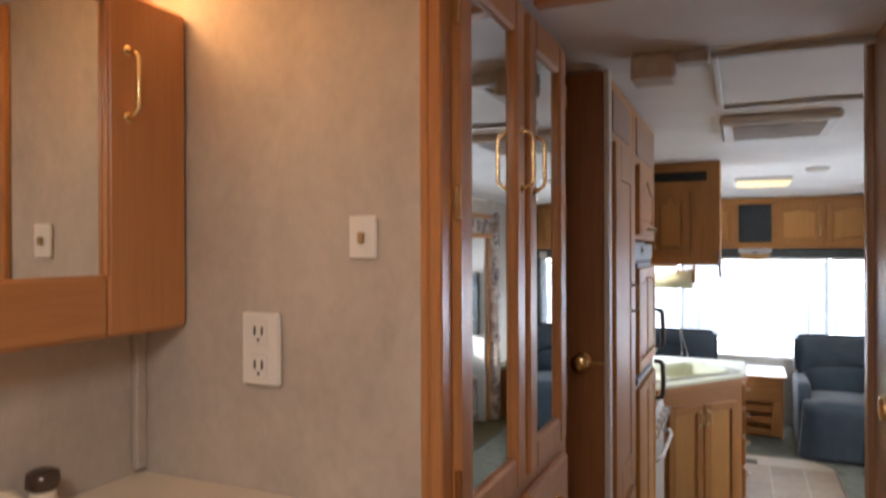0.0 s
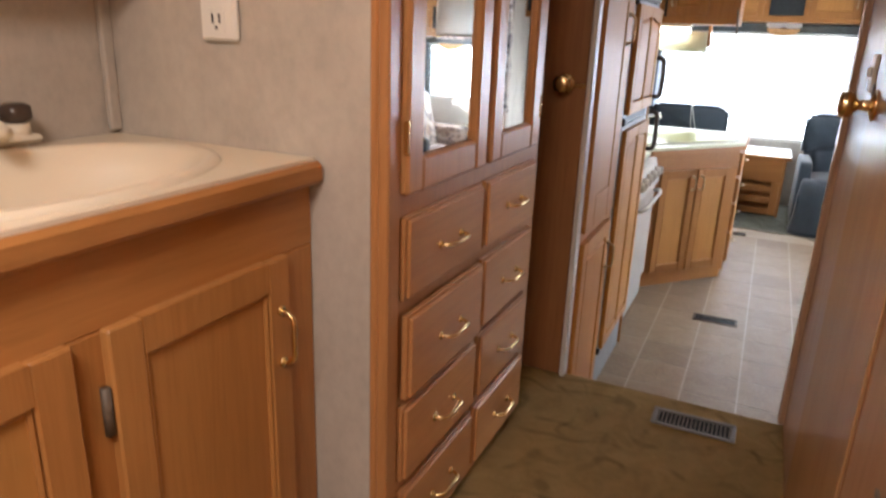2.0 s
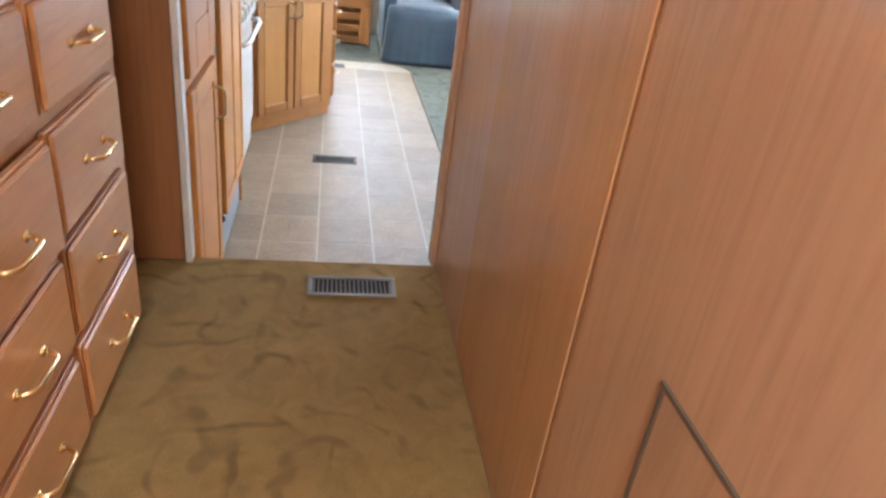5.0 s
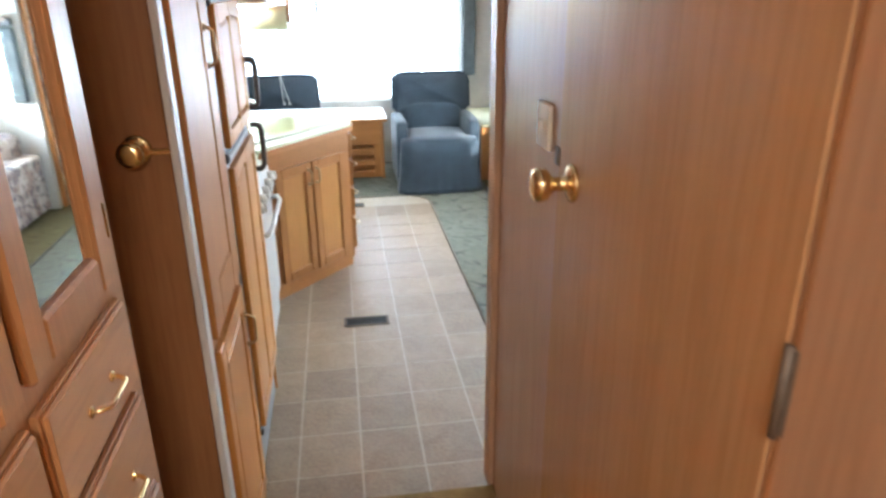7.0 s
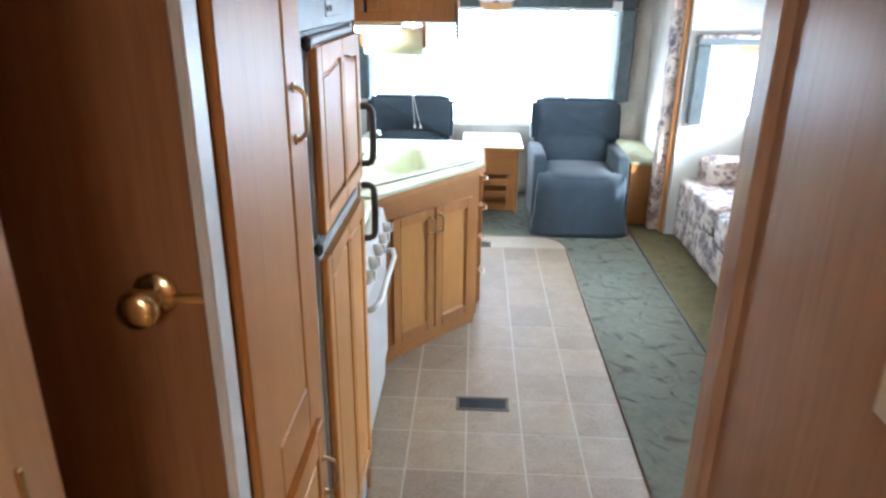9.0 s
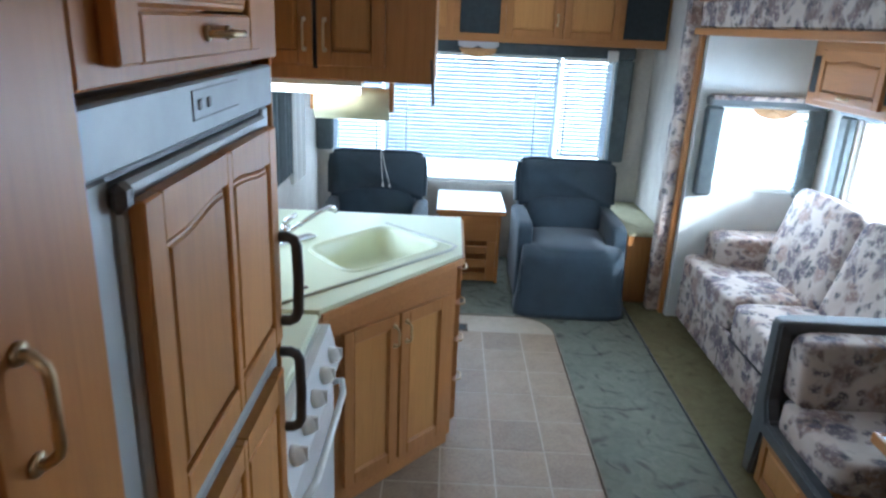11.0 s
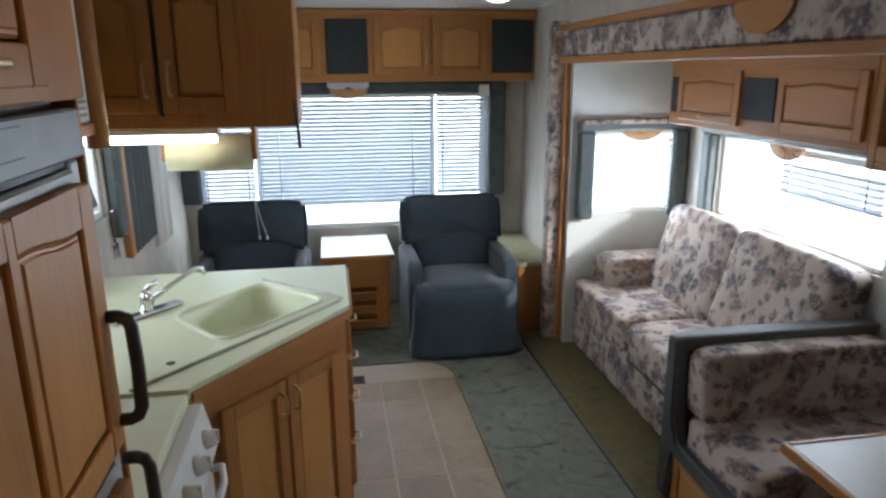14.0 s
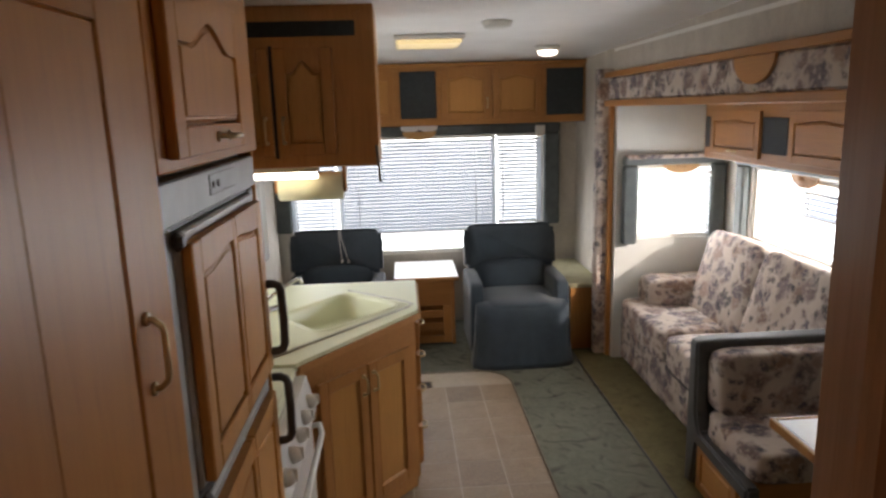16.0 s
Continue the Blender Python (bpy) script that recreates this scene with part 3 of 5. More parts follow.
bm = bmesh.new()
prism(bm, half_disc(0.165, 0.68), -0.012, 0.0, face(2.598, 4.92, 2.034, -90))
part("half_round", bm, oak_y, valance, "plain half-round oak ornament")

# ---- windows ----


def blinds(owner, m, x0, x1, z0, z1, pitch=0.03, tilt=38):
    """Level slats on two ladders; the outside of m is -y."""
    count = int((z1 - z0) / pitch)
    bm = bmesh.new()
    chamfer_box(bm, (x0, -0.0145, -0.0005), (x1, 0.0145, 0.0005))
    r = pose(0, 0, 0, tilt, 0, 0)
    bmesh.ops.transform(bm, matrix=r, verts=bm.verts)
    bmesh.ops.transform(bm, matrix=m @ Matrix.Translation((0, -0.03, z0)), verts=bm.verts)
    first = part("slat", bm, slat_mat, owner)
    for i in range(1, count):
        o = new("slat", first.data)
        o.parent = owner
        o.location = (0, 0, pitch * i)
    for x in (x0 + 0.12 * (x1 - x0), x1 - 0.12 * (x1 - x0)):
        bm = bmesh.new()
        tube(bm, [(x, -0.047, z0), (x, -0.047, z1)], 0.0042, 5, m)
        part("ladder_tape", bm, white_plastic, owner)
    bm = bmesh.new()
    chamfer_box(bm, (x0, -0.045, z1 - 0.005), (x1, -0.012, z1 + 0.02), 0.003, m)
    part("head_rail", bm, white_plastic, owner)
    bm = bmesh.new()
    chamfer_box(bm, (x0, -0.04, z0 - 0.02), (x1, -0.018, z0 - 0.006), 0.003, m)
    part("bottom_rail", bm, white_plastic, owner)


def window_unit(name, m, x0, x1, z0, z1, label, mullions=(), depth=0.1, rails=()):
    w = thing(name, m @ Vector(((x0 + x1) / 2, 0, z0)), label, "window", kind="structure")
    bm = bmesh.new()
    f = 0.03
    for lo, hi in (((x0, 0.02, z0), (x0 + f, 0.07, z1)), ((x1 - f, 0.02, z0), (x1, 0.07, z1)), ((x0 + f, 0.02, z0), (x1 - f, 0.07, z0 + f)), ((x0 + f, 0.02, z1 - f), (x1 - f, 0.07, z1))):
        chamfer_box(bm, lo, hi, 0.004, m)
    part("window_frame", bm, white_plastic, w)
    for x in mullions:
        bm = bmesh.new()
        chamfer_box(bm, (x - 0.018, 0.025, z0 + f), (x + 0.018, 0.065, z1 - f), 0.004, m)
        part("mullion", bm, white_plastic, w)
    for z in rails:
        bm = bmesh.new()
        chamfer_box(bm, (x0 + f, 0.028, z - 0.014), (x1 - f, 0.062, z + 0.014), 0.004, m)
        part("crossbar", bm, steel_grey, w)
    edges = [x0 + f, *mullions, x1 - f]
    for a, b in zip(edges, edges[1:]):
        bm = bmesh.new()
        chamfer_box(bm, (a, 0.045, z0 + f), (b, 0.049, z1 - f), 0, m)
        p = part("pane", bm, glass, w)
        p.visible_shadow = False
    return w


rear_m = face(0, 7.97, 0, 0)
rear_window = window_unit("window_rear", rear_m, 0.2, 2.36, 0.63, 1.66, "wide rear window with half-closed white mini blinds", (0.62, 1.95))
blinds(rear_window, rear_m, 0.21, 0.60, 0.84, 1.62, tilt=52)
blinds(rear_window, rear_m, 0.63, 1.94, 0.84, 1.62, tilt=63)
blinds(rear_window, rear_m, 1.97, 2.35, 0.90, 1.62, tilt=52)
end_m = face(0, 6.87, 0, 0)
end_window = window_unit("window_slide_end", end_m, 2.81, 3.41, 0.90, 1.43, "small bright window at the slide-out end")
blinds(end_window, end_m, 3.30, 3.40, 0.94, 1.36, 0.03)
side_m = face(3.45, 0, 0, -90)
side_window = window_unit("window_slide_side", side_m, -6.49, -5.17, 0.94, 1.44, "wide bright window behind the sofa with partly raised blinds")
blinds(side_window, side_m, -5.86, -5.19, 1.22, 1.40, 0.03)
left_m = face(0.08, 0, 0, 90)
window_unit("window_kitchen", left_m, 5.0, 6.2, 1.14, 1.76, "bright kitchen window above the counter")


def lambrequin(name, m, x0, x1, z0, z1, label, left=True, right=True, top=drape, leg=0.11, legz=None, topz=0.1, depth=0.07):
    """Padded window surround with legs and a cornice; the outside is -y."""
    t = thing(name, m @ Vector(((x0 + x1) / 2, 0, z0)), label, "valance")
    box_part("cornice", (x0, -depth, z1 - topz), (x1, -0.002, z1), top, t, 0.012, m=m)
    for on, a, b in ((left, x0, x0 + leg), (right, x1 - leg, x1)):
        if on:
            box_part("side_leg", (a, -depth + 0.01, z0), (b, -0.002, z1 - topz - 0.001), drape, t, 0.014, m=m)
    return t


rear_val = lambrequin("rear_window_valance", face(0, 7.97, 0, 0), 0.081, 2.50, 0.86, 1.728, "dark grey padded valance over the rear window", top=drape, leg=0.13, topz=0.085, depth=0.09)
end_val = lambrequin("slide_end_window_valance", end_m, 2.70, 3.44, 0.875, 1.50, "grey padded valance with floral top over the small window", top=vinyl_grey, leg=0.105, topz=0.065)
box_part("floral_top", (2.72, -0.076, 1.478), (3.43, -0.003, 1.508), floral_cloth, end_val, 0.004, m=end_m)
scallop(end_val, end_m @ Matrix.Translation((3.10, -0.072, 1.435)), 0.13, 0.5)
side_val = lambrequin("slide_side_window_valance", side_m, -6.60, -4.98, 0.86, 1.49, "grey padded valance over the wide slide-out window", top=vinyl_grey, leg=0.10, topz=0.05)
box_part("floral_top", (-6.60, -0.076, 1.478), (-4.98, -0.003, 1.498), floral_cloth, side_val, 0.003, m=side_m)
scallop(side_val, side_m @ Matrix.Translation((-5.78, -0.072, 1.44)), 0.13, 0.55)
lambrequin("kitchen_window_valance", left_m, 4.92, 6.32, 1.02, 1.84, "dark grey padded valance round the kitchen window", leg=0.10, topz=0.09)
for y0, y1, z0, z1, mt, nm, lb in ((6.40, 6.46, 0.87, 1.72, oak, "wood_strip", "narrow oak strip on the side wall"), (6.50, 6.95, 0.87, 1.72, drape, "curtain_panel", "dark grey hanging curtain panel on the side wall"), (7.0, 7.34, 0.78, 1.72, white_plastic, "roller_shade", "pale drawn shade on the side wall")):
    t = thing(nm, (0.1, (y0 + y1) / 2, z0), lb, "curtain" if mt is not oak else "trim")
    bm = bmesh.new()
    if mt is oak:
        chamfer_box(bm, (0.081, y0, z0), (0.12, y1, z1), 0.006)
    else:
        prism(bm, [(y0 + (y1 - y0) * i / 24, 0.105 + 0.012 * math.sin(i * 1.7)) for i in range(25)] + [(y1, 0.082), (y0, 0.082)], z0, z1, Matrix(((0, 0, 1, 0), (1, 0, 0, 0), (0, 1, 0, 0), (0, 0, 0, 1))))
    part("board" if mt is oak else "cloth", bm, mt, t)

# ---- ceiling fittings ----
lamp = thing("ceiling_light", (1.33, 6.2, 2.262), "rectangular cream ceiling light with ribbed lens", "ceiling light")
box_part("frame", (1.14, 6.02, 2.235), (1.53, 6.40, 2.262), white_plastic, lamp, 0.006)
box_part("diffuser", (1.155, 6.035, 2.215), (1.515, 6.385, 2.236), panel_glow, lamp, 0.008, "yellowed ribbed lens")
puck = thing("round_ceiling_lamp", (2.145, 6.75, 2.246), "small round lit ceiling lamp", "ceiling lamp")
bm = bmesh.new()
tube(bm, [(2.145, 6.75, 2.246), (2.145, 6.75, 2.225), (2.145, 6.75, 2.215)], [0.085, 0.085, 0.07], 20)
part("rim", bm, white_plastic, puck)
bm = bmesh.new()
tube(bm, [(2.145, 6.75, 2.218), (2.145, 6.75, 2.195), (2.145, 6.75, 2.185)], [0.066, 0.06, 0.035], 20)
part("lens", bm, puck_glow, puck, "lit lens")
# Made-up white housing, out of view, to back the bathroom fill.
bath_fill = thing("bathroom_fill_housing", (1.15, 0.1, 2.2995), "square white housing added above the unseen bathroom fill lamp", "ceiling light")
box_part("housing", (0.88, -0.17, 2.272), (1.42, 0.37, 2.2995), white_plastic, bath_fill, 0.006)
alarm = thing("smoke_alarm", (1.655, 5.65, 2.273), "round white smoke alarm on the ceiling", "smoke alarm")
bm = bmesh.new()
tube(bm, [(1.655, 5.65, 2.276), (1.655, 5.65, 2.25), (1.655, 5.65, 2.24)], [0.075, 0.07, 0.045], 20)
part("body", bm, white_plastic, alarm)
slat_grey = plain("pale_grille_slat", (0.68, 0.68, 0.66), 0.5)
ac = thing("air_conditioner_grille", (1.33, 3.9, 2.299), "white ceiling air conditioner grille with slots", "air conditioner")
box_part("shroud", (1.10, 3.62, 2.262), (1.56, 4.14, 2.2995), white_plastic, ac, 0.01)
for i in range(10):
    box_part("slat", (1.15, 3.68 + i * 0.038, 2.254), (1.51, 3.694 + i * 0.038, 2.263), slat_grey, ac, 0.002)
fan = thing("ceiling_box", (0.95, 2.57, 2.2995), "small beige box on the hallway ceiling", "ceiling box")
box_part("body", (0.89, 2.50, 2.22), (1.01, 2.60, 2.2995), plain("beige_box", (0.62, 0.56, 0.49), 0.6), fan, 0.008)
box_part("bracket", (1.011, 2.53, 2.262), (1.10, 2.57, 2.2995), slat_pale, fan, 0.004)


def cloud_lamp(name, m, at, label):
    """A white shade with a two-lobed lower edge."""
    t = thing(name, m @ Vector(at), label, "lamp")
    bm = bmesh.new()
    pts = [(-0.15, 0.0)] + [(-0.15 + 0.30 * i / 20, -0.032 - 0.022 * abs(math.sin(2 * math.pi * i / 20))) for i in range(21)] + [(0.15, 0.0)]
    prism(bm, pts, -0.075, 0.0, m @ Matrix.Translation(at))
    bmesh.ops.triangulate(bm, faces=[f for f in bm.faces if len(f.verts) > 4], ngon_method="EAR_CLIP")
    part("shade", bm, shade_white, t)
    return t


cloud_lamp("valance_lamp", face(0, 7.875, 0, 0), (1.31, 0, 1.731), "small white two-lobed lamp under the rear cabinet")
box_part("end_bracket", (2.285, -0.118, 1.625), (2.365, -0.0905, 1.705), white_plastic, rear_val, 0.006, "white shade bracket", m=face(0, 7.97, 0, 0))
scallop(rear_val, face(1.31, 7.812, 1.683, 0), 0.14, 0.5)

# ---- hallway and bathroom ----
# closed door in the hall wall
hall_door = thing("door_hall", (1.49, 1.9, 0.42), "brown wood slab door with brass knob, closed", "door", kind="structure")
box_part("leaf", (1.5005, 1.594, 0.425), (1.5045, 2.205, 2.24), wood("door_slab", (0.445, 0.248, 0.116), (0.345, 0.182, 0.080), "z", 0.24), hall_door, 0.003)


def knob(parent, at, axis, mat=brass):
    """A round door knob with its rose, turned towards axis."""
    bm = bmesh.new()
    a, d = Vector(at), Vector(axis)
    prof = ((0.0, 0.030), (0.004, 0.031), (0.008, 0.024), (0.012, 0.012), (0.032, 0.011), (0.038, 0.018), (0.044, 0.0255), (0.056, 0.0275), (0.064, 0.024), (0.067, 0.012))
    tube(bm, [a + d * s for s, _ in prof], [r for _, r in prof], 20)
    return part("knob", bm, mat, parent, "round brass knob")


knob(hall_door, (1.5005, 2.13, 1.415), (-1, 0, 0))
box_part("strike_plate", (1.4975, 2.198, 1.425), (1.5003, 2.220, 1.456), metal_dark, hall_door, 0.001, "dark bronze latch plate")
for y, z in ((1.588, 1.385), (1.588, 0.50), (1.588, 2.1)):
    bm = bmesh.new()
    tube(bm, [(1.4995, y, z - 0.045), (1.4995, y, z + 0.045)], 0.0045, 8)
    chamfer_box(bm, (1.5015, y - 0.007, z - 0.042), (1.5044, y + 0.003, z + 0.042), 0.001)
    part("hinge", bm, metal_dark, hall_door, "dark bronze hinge")
sw = thing("light_switch_hall", (1.50, 2.29, 1.44), "beige switch plate on the wood hall wall", "light switch")
box_part("plate", (1.497, 2.255, 1.435), (1.5046, 2.325, 1.515), plain("almond_plate", (0.74, 0.66, 0.54), 0.4), sw, 0.003)
box_part("toggle", (1.489, 2.285, 1.466), (1.4968, 2.295, 1.486), white_plastic, sw, 0.002)
hatch = thing("access_panel", (1.50, 1.22, 0.55), "wood access panel with grey edge set in the hall wall", "panel")
box_part("panel", (1.5015, 1.09, 0.56), (1.5044, 1.365, 1.005), hall_panel, hatch, 0.001)
bm = bmesh.new()
for lo, hi in (((1.5008, 1.08, 1.0055), (1.5046, 1.375, 1.0105)), ((1.5004, 1.3655, 0.56), (1.5046, 1.3715, 1.005))):
    chamfer_box(bm, lo, hi)
part("groove", bm, metal_dark, hatch, "dark gap round the panel")
box_part("edge_bar", (1.497, 1.072, 0.62), (1.5046, 1.086, 1.0), metal_dark, hatch, 0.002, "dark metal edge bar")
for y in (1.586, 2.211):
    wall("trim_hall_seam", (1.503, y - 0.002, 0.41), (1.5046, y + 0.002, 2.29), brown_panel, "thin panel seam in the hall wall", "trim")

# half-drawn door at the end of the wardrobe
pocket = thing("pocket_door", (0.6, 2.63, 0.402), "dark brown sliding door with brass knob, mostly slid away", "door", kind="structure")
box_part("leaf", (0.2, 2.615, 0.402), (0.792, 2.644, 2.29), brown_panel, pocket, 0.003)
knob(pocket, (0.727, 2.615, 1.392), (0, -1, 0))
box_part("latch_bar", (0.745, 2.607, 1.380), (0.796, 2.6145, 1.392), brass, pocket, 0.002, "thin brass latch bar")
box_part("latch_plate", (0.792, 2.62, 1.365), (0.7945, 2.639, 1.418), brass, pocket, 0.001)
wall("trim_door_jamb", (0.795, 2.60, 0.402), (0.812, 2.648, 2.29), plain("pale_jamb_strip", (0.66, 0.62, 0.56), 0.4, 0, 0.06), "pale jamb strip at the end of the hallway", "trim", 0.003)

# wardrobe
ward = thing("wardrobe", (0.45, 1.94, 0.402), "red oak wardrobe with mirrored doors and drawers, one slightly ajar", "wardrobe")
wm = face(0.735, 0, 0, 90)
box_part("body", (0.16, 1.536, 0.402), (0.735, 2.352, 2.29), red_oak, ward, 0.003)
box_part("corner_bead", (0.706, 1.487, 0.402), (0.7222, 1.5045, 2.29), red_oak, ward, 0.004)
box_part("face_stile", (0.7225, 1.487, 0.402), (0.745, 1.530, 2.29), red_oak, ward, 0.003)
rows_z = ((1.04, 1.203), (0.832, 1.012), (0.638, 0.812), (0.44, 0.612))
for y0, y1 in ((1.545, 1.912), (1.935, 2.292)):
    for z0, z1 in rows_z:
        ajar = Matrix.Translation((0, -0.008 if (y0, z0) == (1.545, 0.832) else 0, 0))
        drawer(ward, wm @ ajar, y0, y1, z0, z1, red_oak_y, 0.10)
for y0, y1, side in ((1.535, 1.905, "right"), (1.935, 2.272, "left")):
    bm = bmesh.new()
    for lo, hi in (((y0, -0.022, 1.245), (y0 + 0.06, 0, 2.26)), ((y1 - 0.06, -0.022, 1.245), (y1, 0, 2.26)), ((y0 + 0.06, -0.0215, 1.245), (y1 - 0.06, 0, 1.31)), ((y0 + 0.06, -0.0215, 2.19), (y1 - 0.06, 0, 2.26))):
        chamfer_box(bm, lo, hi, 0.006, wm)
    d = part("mirror_door", bm, red_oak, ward)
    box_part("mirror", (y0 + 0.062, -0.009, 1.312), (y1 - 0.062, -0.005, 2.188), mirror_mat, d, 0.001, "tall mirror", m=wm)
    pull(d, wm, (y1 - 0.03) if side == "right" else (y0 + 0.03), 1.93, True, 0.12)
    for z in (1.35, 1.82, 2.14):
        box_part("hinge", ((y0 - 0.004) if side == "right" else (y1 - 0.003), -0.0235, z - 0.03), ((y0 + 0.003) if side == "right" else (y1 + 0.004), -0.012, z + 0.03), brass, d, 0.002, m=wm)

# vanity
van = thing("vanity", (0.35, 0.8, 0.402), "honey oak bathroom vanity cabinet", "cabinet")
vm = face(0.57, 0, 0, 90)
box_part("body", (0.082, 0.25, 0.402), (0.57, 1.503, 1.14), oak, van, 0.003)
box_part("top_rail", (0.55, 0.25, 1.1405), (0.57, 1.503, 1.2615), oak_y, van, 0.002)
box_part("side_rail", (0.082, 1.483, 1.1405), (0.549, 1.503, 1.2615), oak, van, 0.002)
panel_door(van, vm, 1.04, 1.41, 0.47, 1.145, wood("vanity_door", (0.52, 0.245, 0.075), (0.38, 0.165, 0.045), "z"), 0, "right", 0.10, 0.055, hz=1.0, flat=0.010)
panel_door(van, vm, 0.62, 0.99, 0.47, 1.145, oak, 0, "left", 0.10, 0.055, hz=1.0, flat=0.010)
for z in (0.58, 1.03):
    bm = bmesh.new()
    tube(bm, [(1.032, -0.012, z - 0.035), (1.032, -0.012, z + 0.035)], 0.007, 8, vm)
    part("hinge", bm, metal_dark, van)
top = thing("countertop", (0.35, 0.8, 1.262), "cream vanity top with moulded oval basin and wood edge", "countertop")
oval = [(0.355 + 0.19 * math.cos(2 * math.pi * i / 40), 1.10 + 0.305 * math.sin(2 * math.pi * i / 40)) for i in range(40)]
bm = bmesh.new()
slab_hole(bm, [(0.082, 0.25), (0.582, 0.25), (0.582, 1.503), (0.082, 1.503)], oval, 1.263, 1.303)
part("slab", bm, bisque, top)
box_part("wood_edge", (0.583, 0.25, 1.258), (0.603, 1.503, 1.299), oak_y, top, 0.008, "rounded oak edge")
bm = bmesh.new()
rings = []
for s, z in ((1.12, 1.3032), (1.10, 1.312), (1.04, 1.314), (1.0, 1.306), (0.93, 1.27), (0.8, 1.21), (0.55, 1.165), (0.15, 1.15)):
    rings.append([bm.verts.new((0.355 + 0.19 * s * math.cos(2 * math.pi * i / 48), 1.10 + 0.305 * s * math.sin(2 * math.pi * i / 48), z)) for i in range(48)])
for a, b in zip(rings, rings[1:]):
    for k in range(48):
        bm.faces.new((a[k], a[(k + 1) % 48], b[(k + 1) % 48], b[k])).smooth = True
bm.faces.new(rings[-1])
bmesh.ops.recalc_face_normals(bm, faces=bm.faces)
part("basin", bm, bisque, top, "glossy oval cream basin with raised rim")
tap = thing("bathroom_tap", (0.125, 1.16, 1.303), "beige bathroom tap with dark smoked knobs", "tap")
box_part("base", (0.10, 1.03, 1.3155), (0.155, 1.29, 1.330), bisque, tap, 0.006)
box_part("foot", (0.088, 1.05, 1.3035), (0.138, 1.27, 1.3154), bisque, tap, 0.003)
bm = bmesh.new()
tube(bm, [(0.128, 1.16, 1.325), (0.135, 1.16, 1.36), (0.19, 1.16, 1.372), (0.25, 1.16, 1.352)], [0.024, 0.022, 0.018, 0.014], 12)
part("spout", bm, bisque, tap)
for y in (1.06, 1.26):
    bm = bmesh.new()
    tube(bm, [(0.128, y, 1.325), (0.128, y, 1.35)], [0.022, 0.02], 12)
    k = part("knob_base", bm, bisque, tap)
    bm = bmesh.new()
    tube(bm, [(0.128, y, 1.35), (0.128, y, 1.358), (0.128, y, 1.378), (0.128, y, 1.384)], [0.02, 0.027, 0.026, 0.016], 10)
    part("knob", bm, plain("smoked_knob", (0.06, 0.04, 0.03), 0.15), tap, "dark smoked knob")
# mirror cabinet
mc = thing("mirror_cabinet", (0.14, 1.25, 1.592), "oak medicine cabinet with mirrored door", "cabinet")
mcm = face(0.185, 0, 0, 90)
box_part("body", (0.082, 0.55, 1.592), (0.185, 1.502, 2.2), red_oak, mc, 0.003)
d = box_part("mirror_door", (1.325, -0.02, 1.597), (1.498, 0, 2.19), red_oak, mc, 0.005, m=mcm)
box_part("stile", (0.56, -0.0195, 1.701), (0.66, 0, 2.16), red_oak, d, 0.005, m=mcm)
for z0, z1 in ((1.597, 1.70), (2.161, 2.19)):
    box_part("rail", (0.56, -0.02, z0), (1.3235, 0, z1), red_oak_y, d, 0.005, m=mcm)
box_part("mirror", (0.66, -0.010, 1.70), (1.3245, -0.004, 2.161), mirror_mat, d, 0.001, "mirror", m=mcm)
box_part("mirror_bead", (1.320, -0.0205, 1.70), (1.3245, -0.0101, 2.161), red_oak, d, 0.001, m=mcm)
pull(d, mcm, 1.362, 2.03, True, 0.115)
# bathroom lamp above the mirror
vl = thing("vanity_light", (0.13, 1.1, 2.225), "warm bar light above the medicine cabinet", "wall lamp")
box_part("bar", (0.082, 0.75, 2.21), (0.12, 1.45, 2.28), brass, vl, 0.006)
warm = glow("warm_bulb", (1.0, 0.55, 0.22), 34)
for y in (0.85, 1.1, 1.35):
    bm = bmesh.new()
    tube(bm, [(0.12, y, 2.245), (0.135, y, 2.245), (0.165, y, 2.245), (0.188, y, 2.245)], [0.015, 0.028, 0.032, 0.012], 12)
    part("bulb", bm, warm, vl, "lit warm bulb")
# outlet and switch
om = face(0, 1.505, 0, 0)
outlet = thing("wall_outlet", (0.38, 1.5, 1.49), "white double wall outlet on the mottled wallpaper", "outlet")
box_part("plate", (0.343, -0.016, 1.497), (0.426, -0.0005, 1.63), white_plastic, outlet, 0.005, m=om)
for z in (1.532, 1.593):
    box_part("socket", (0.3655, -0.0185, z - 0.022), (0.4035, -0.0162, z + 0.022), white_plastic, outlet, 0.003, m=om)
    box_part("ground_hole", (0.382, -0.0192, z - 0.015), (0.387, -0.0186, z - 0.009), black, outlet, 0, m=om)
    for x in (0.3765, 0.3925):
        box_part("slot", (x - 0.002, -0.0192, z - 0.004), (x + 0.002, -0.0186, z + 0.012), black, outlet, 0, m=om)
switch = thing("light_switch", (0.595, 1.5, 1.72), "small almond light switch plate on the wallpaper", "light switch")
box_part("plate", (0.567, -0.008, 1.726), (0.621, -0.0005, 1.80), white_plastic, switch, 0.003, m=om)
box_part("toggle", (0.589, -0.018, 1.753), (0.599, -0.0082, 1.772), plain("tan_toggle", (0.42, 0.30, 0.16), 0.4), switch, 0.002, m=om)


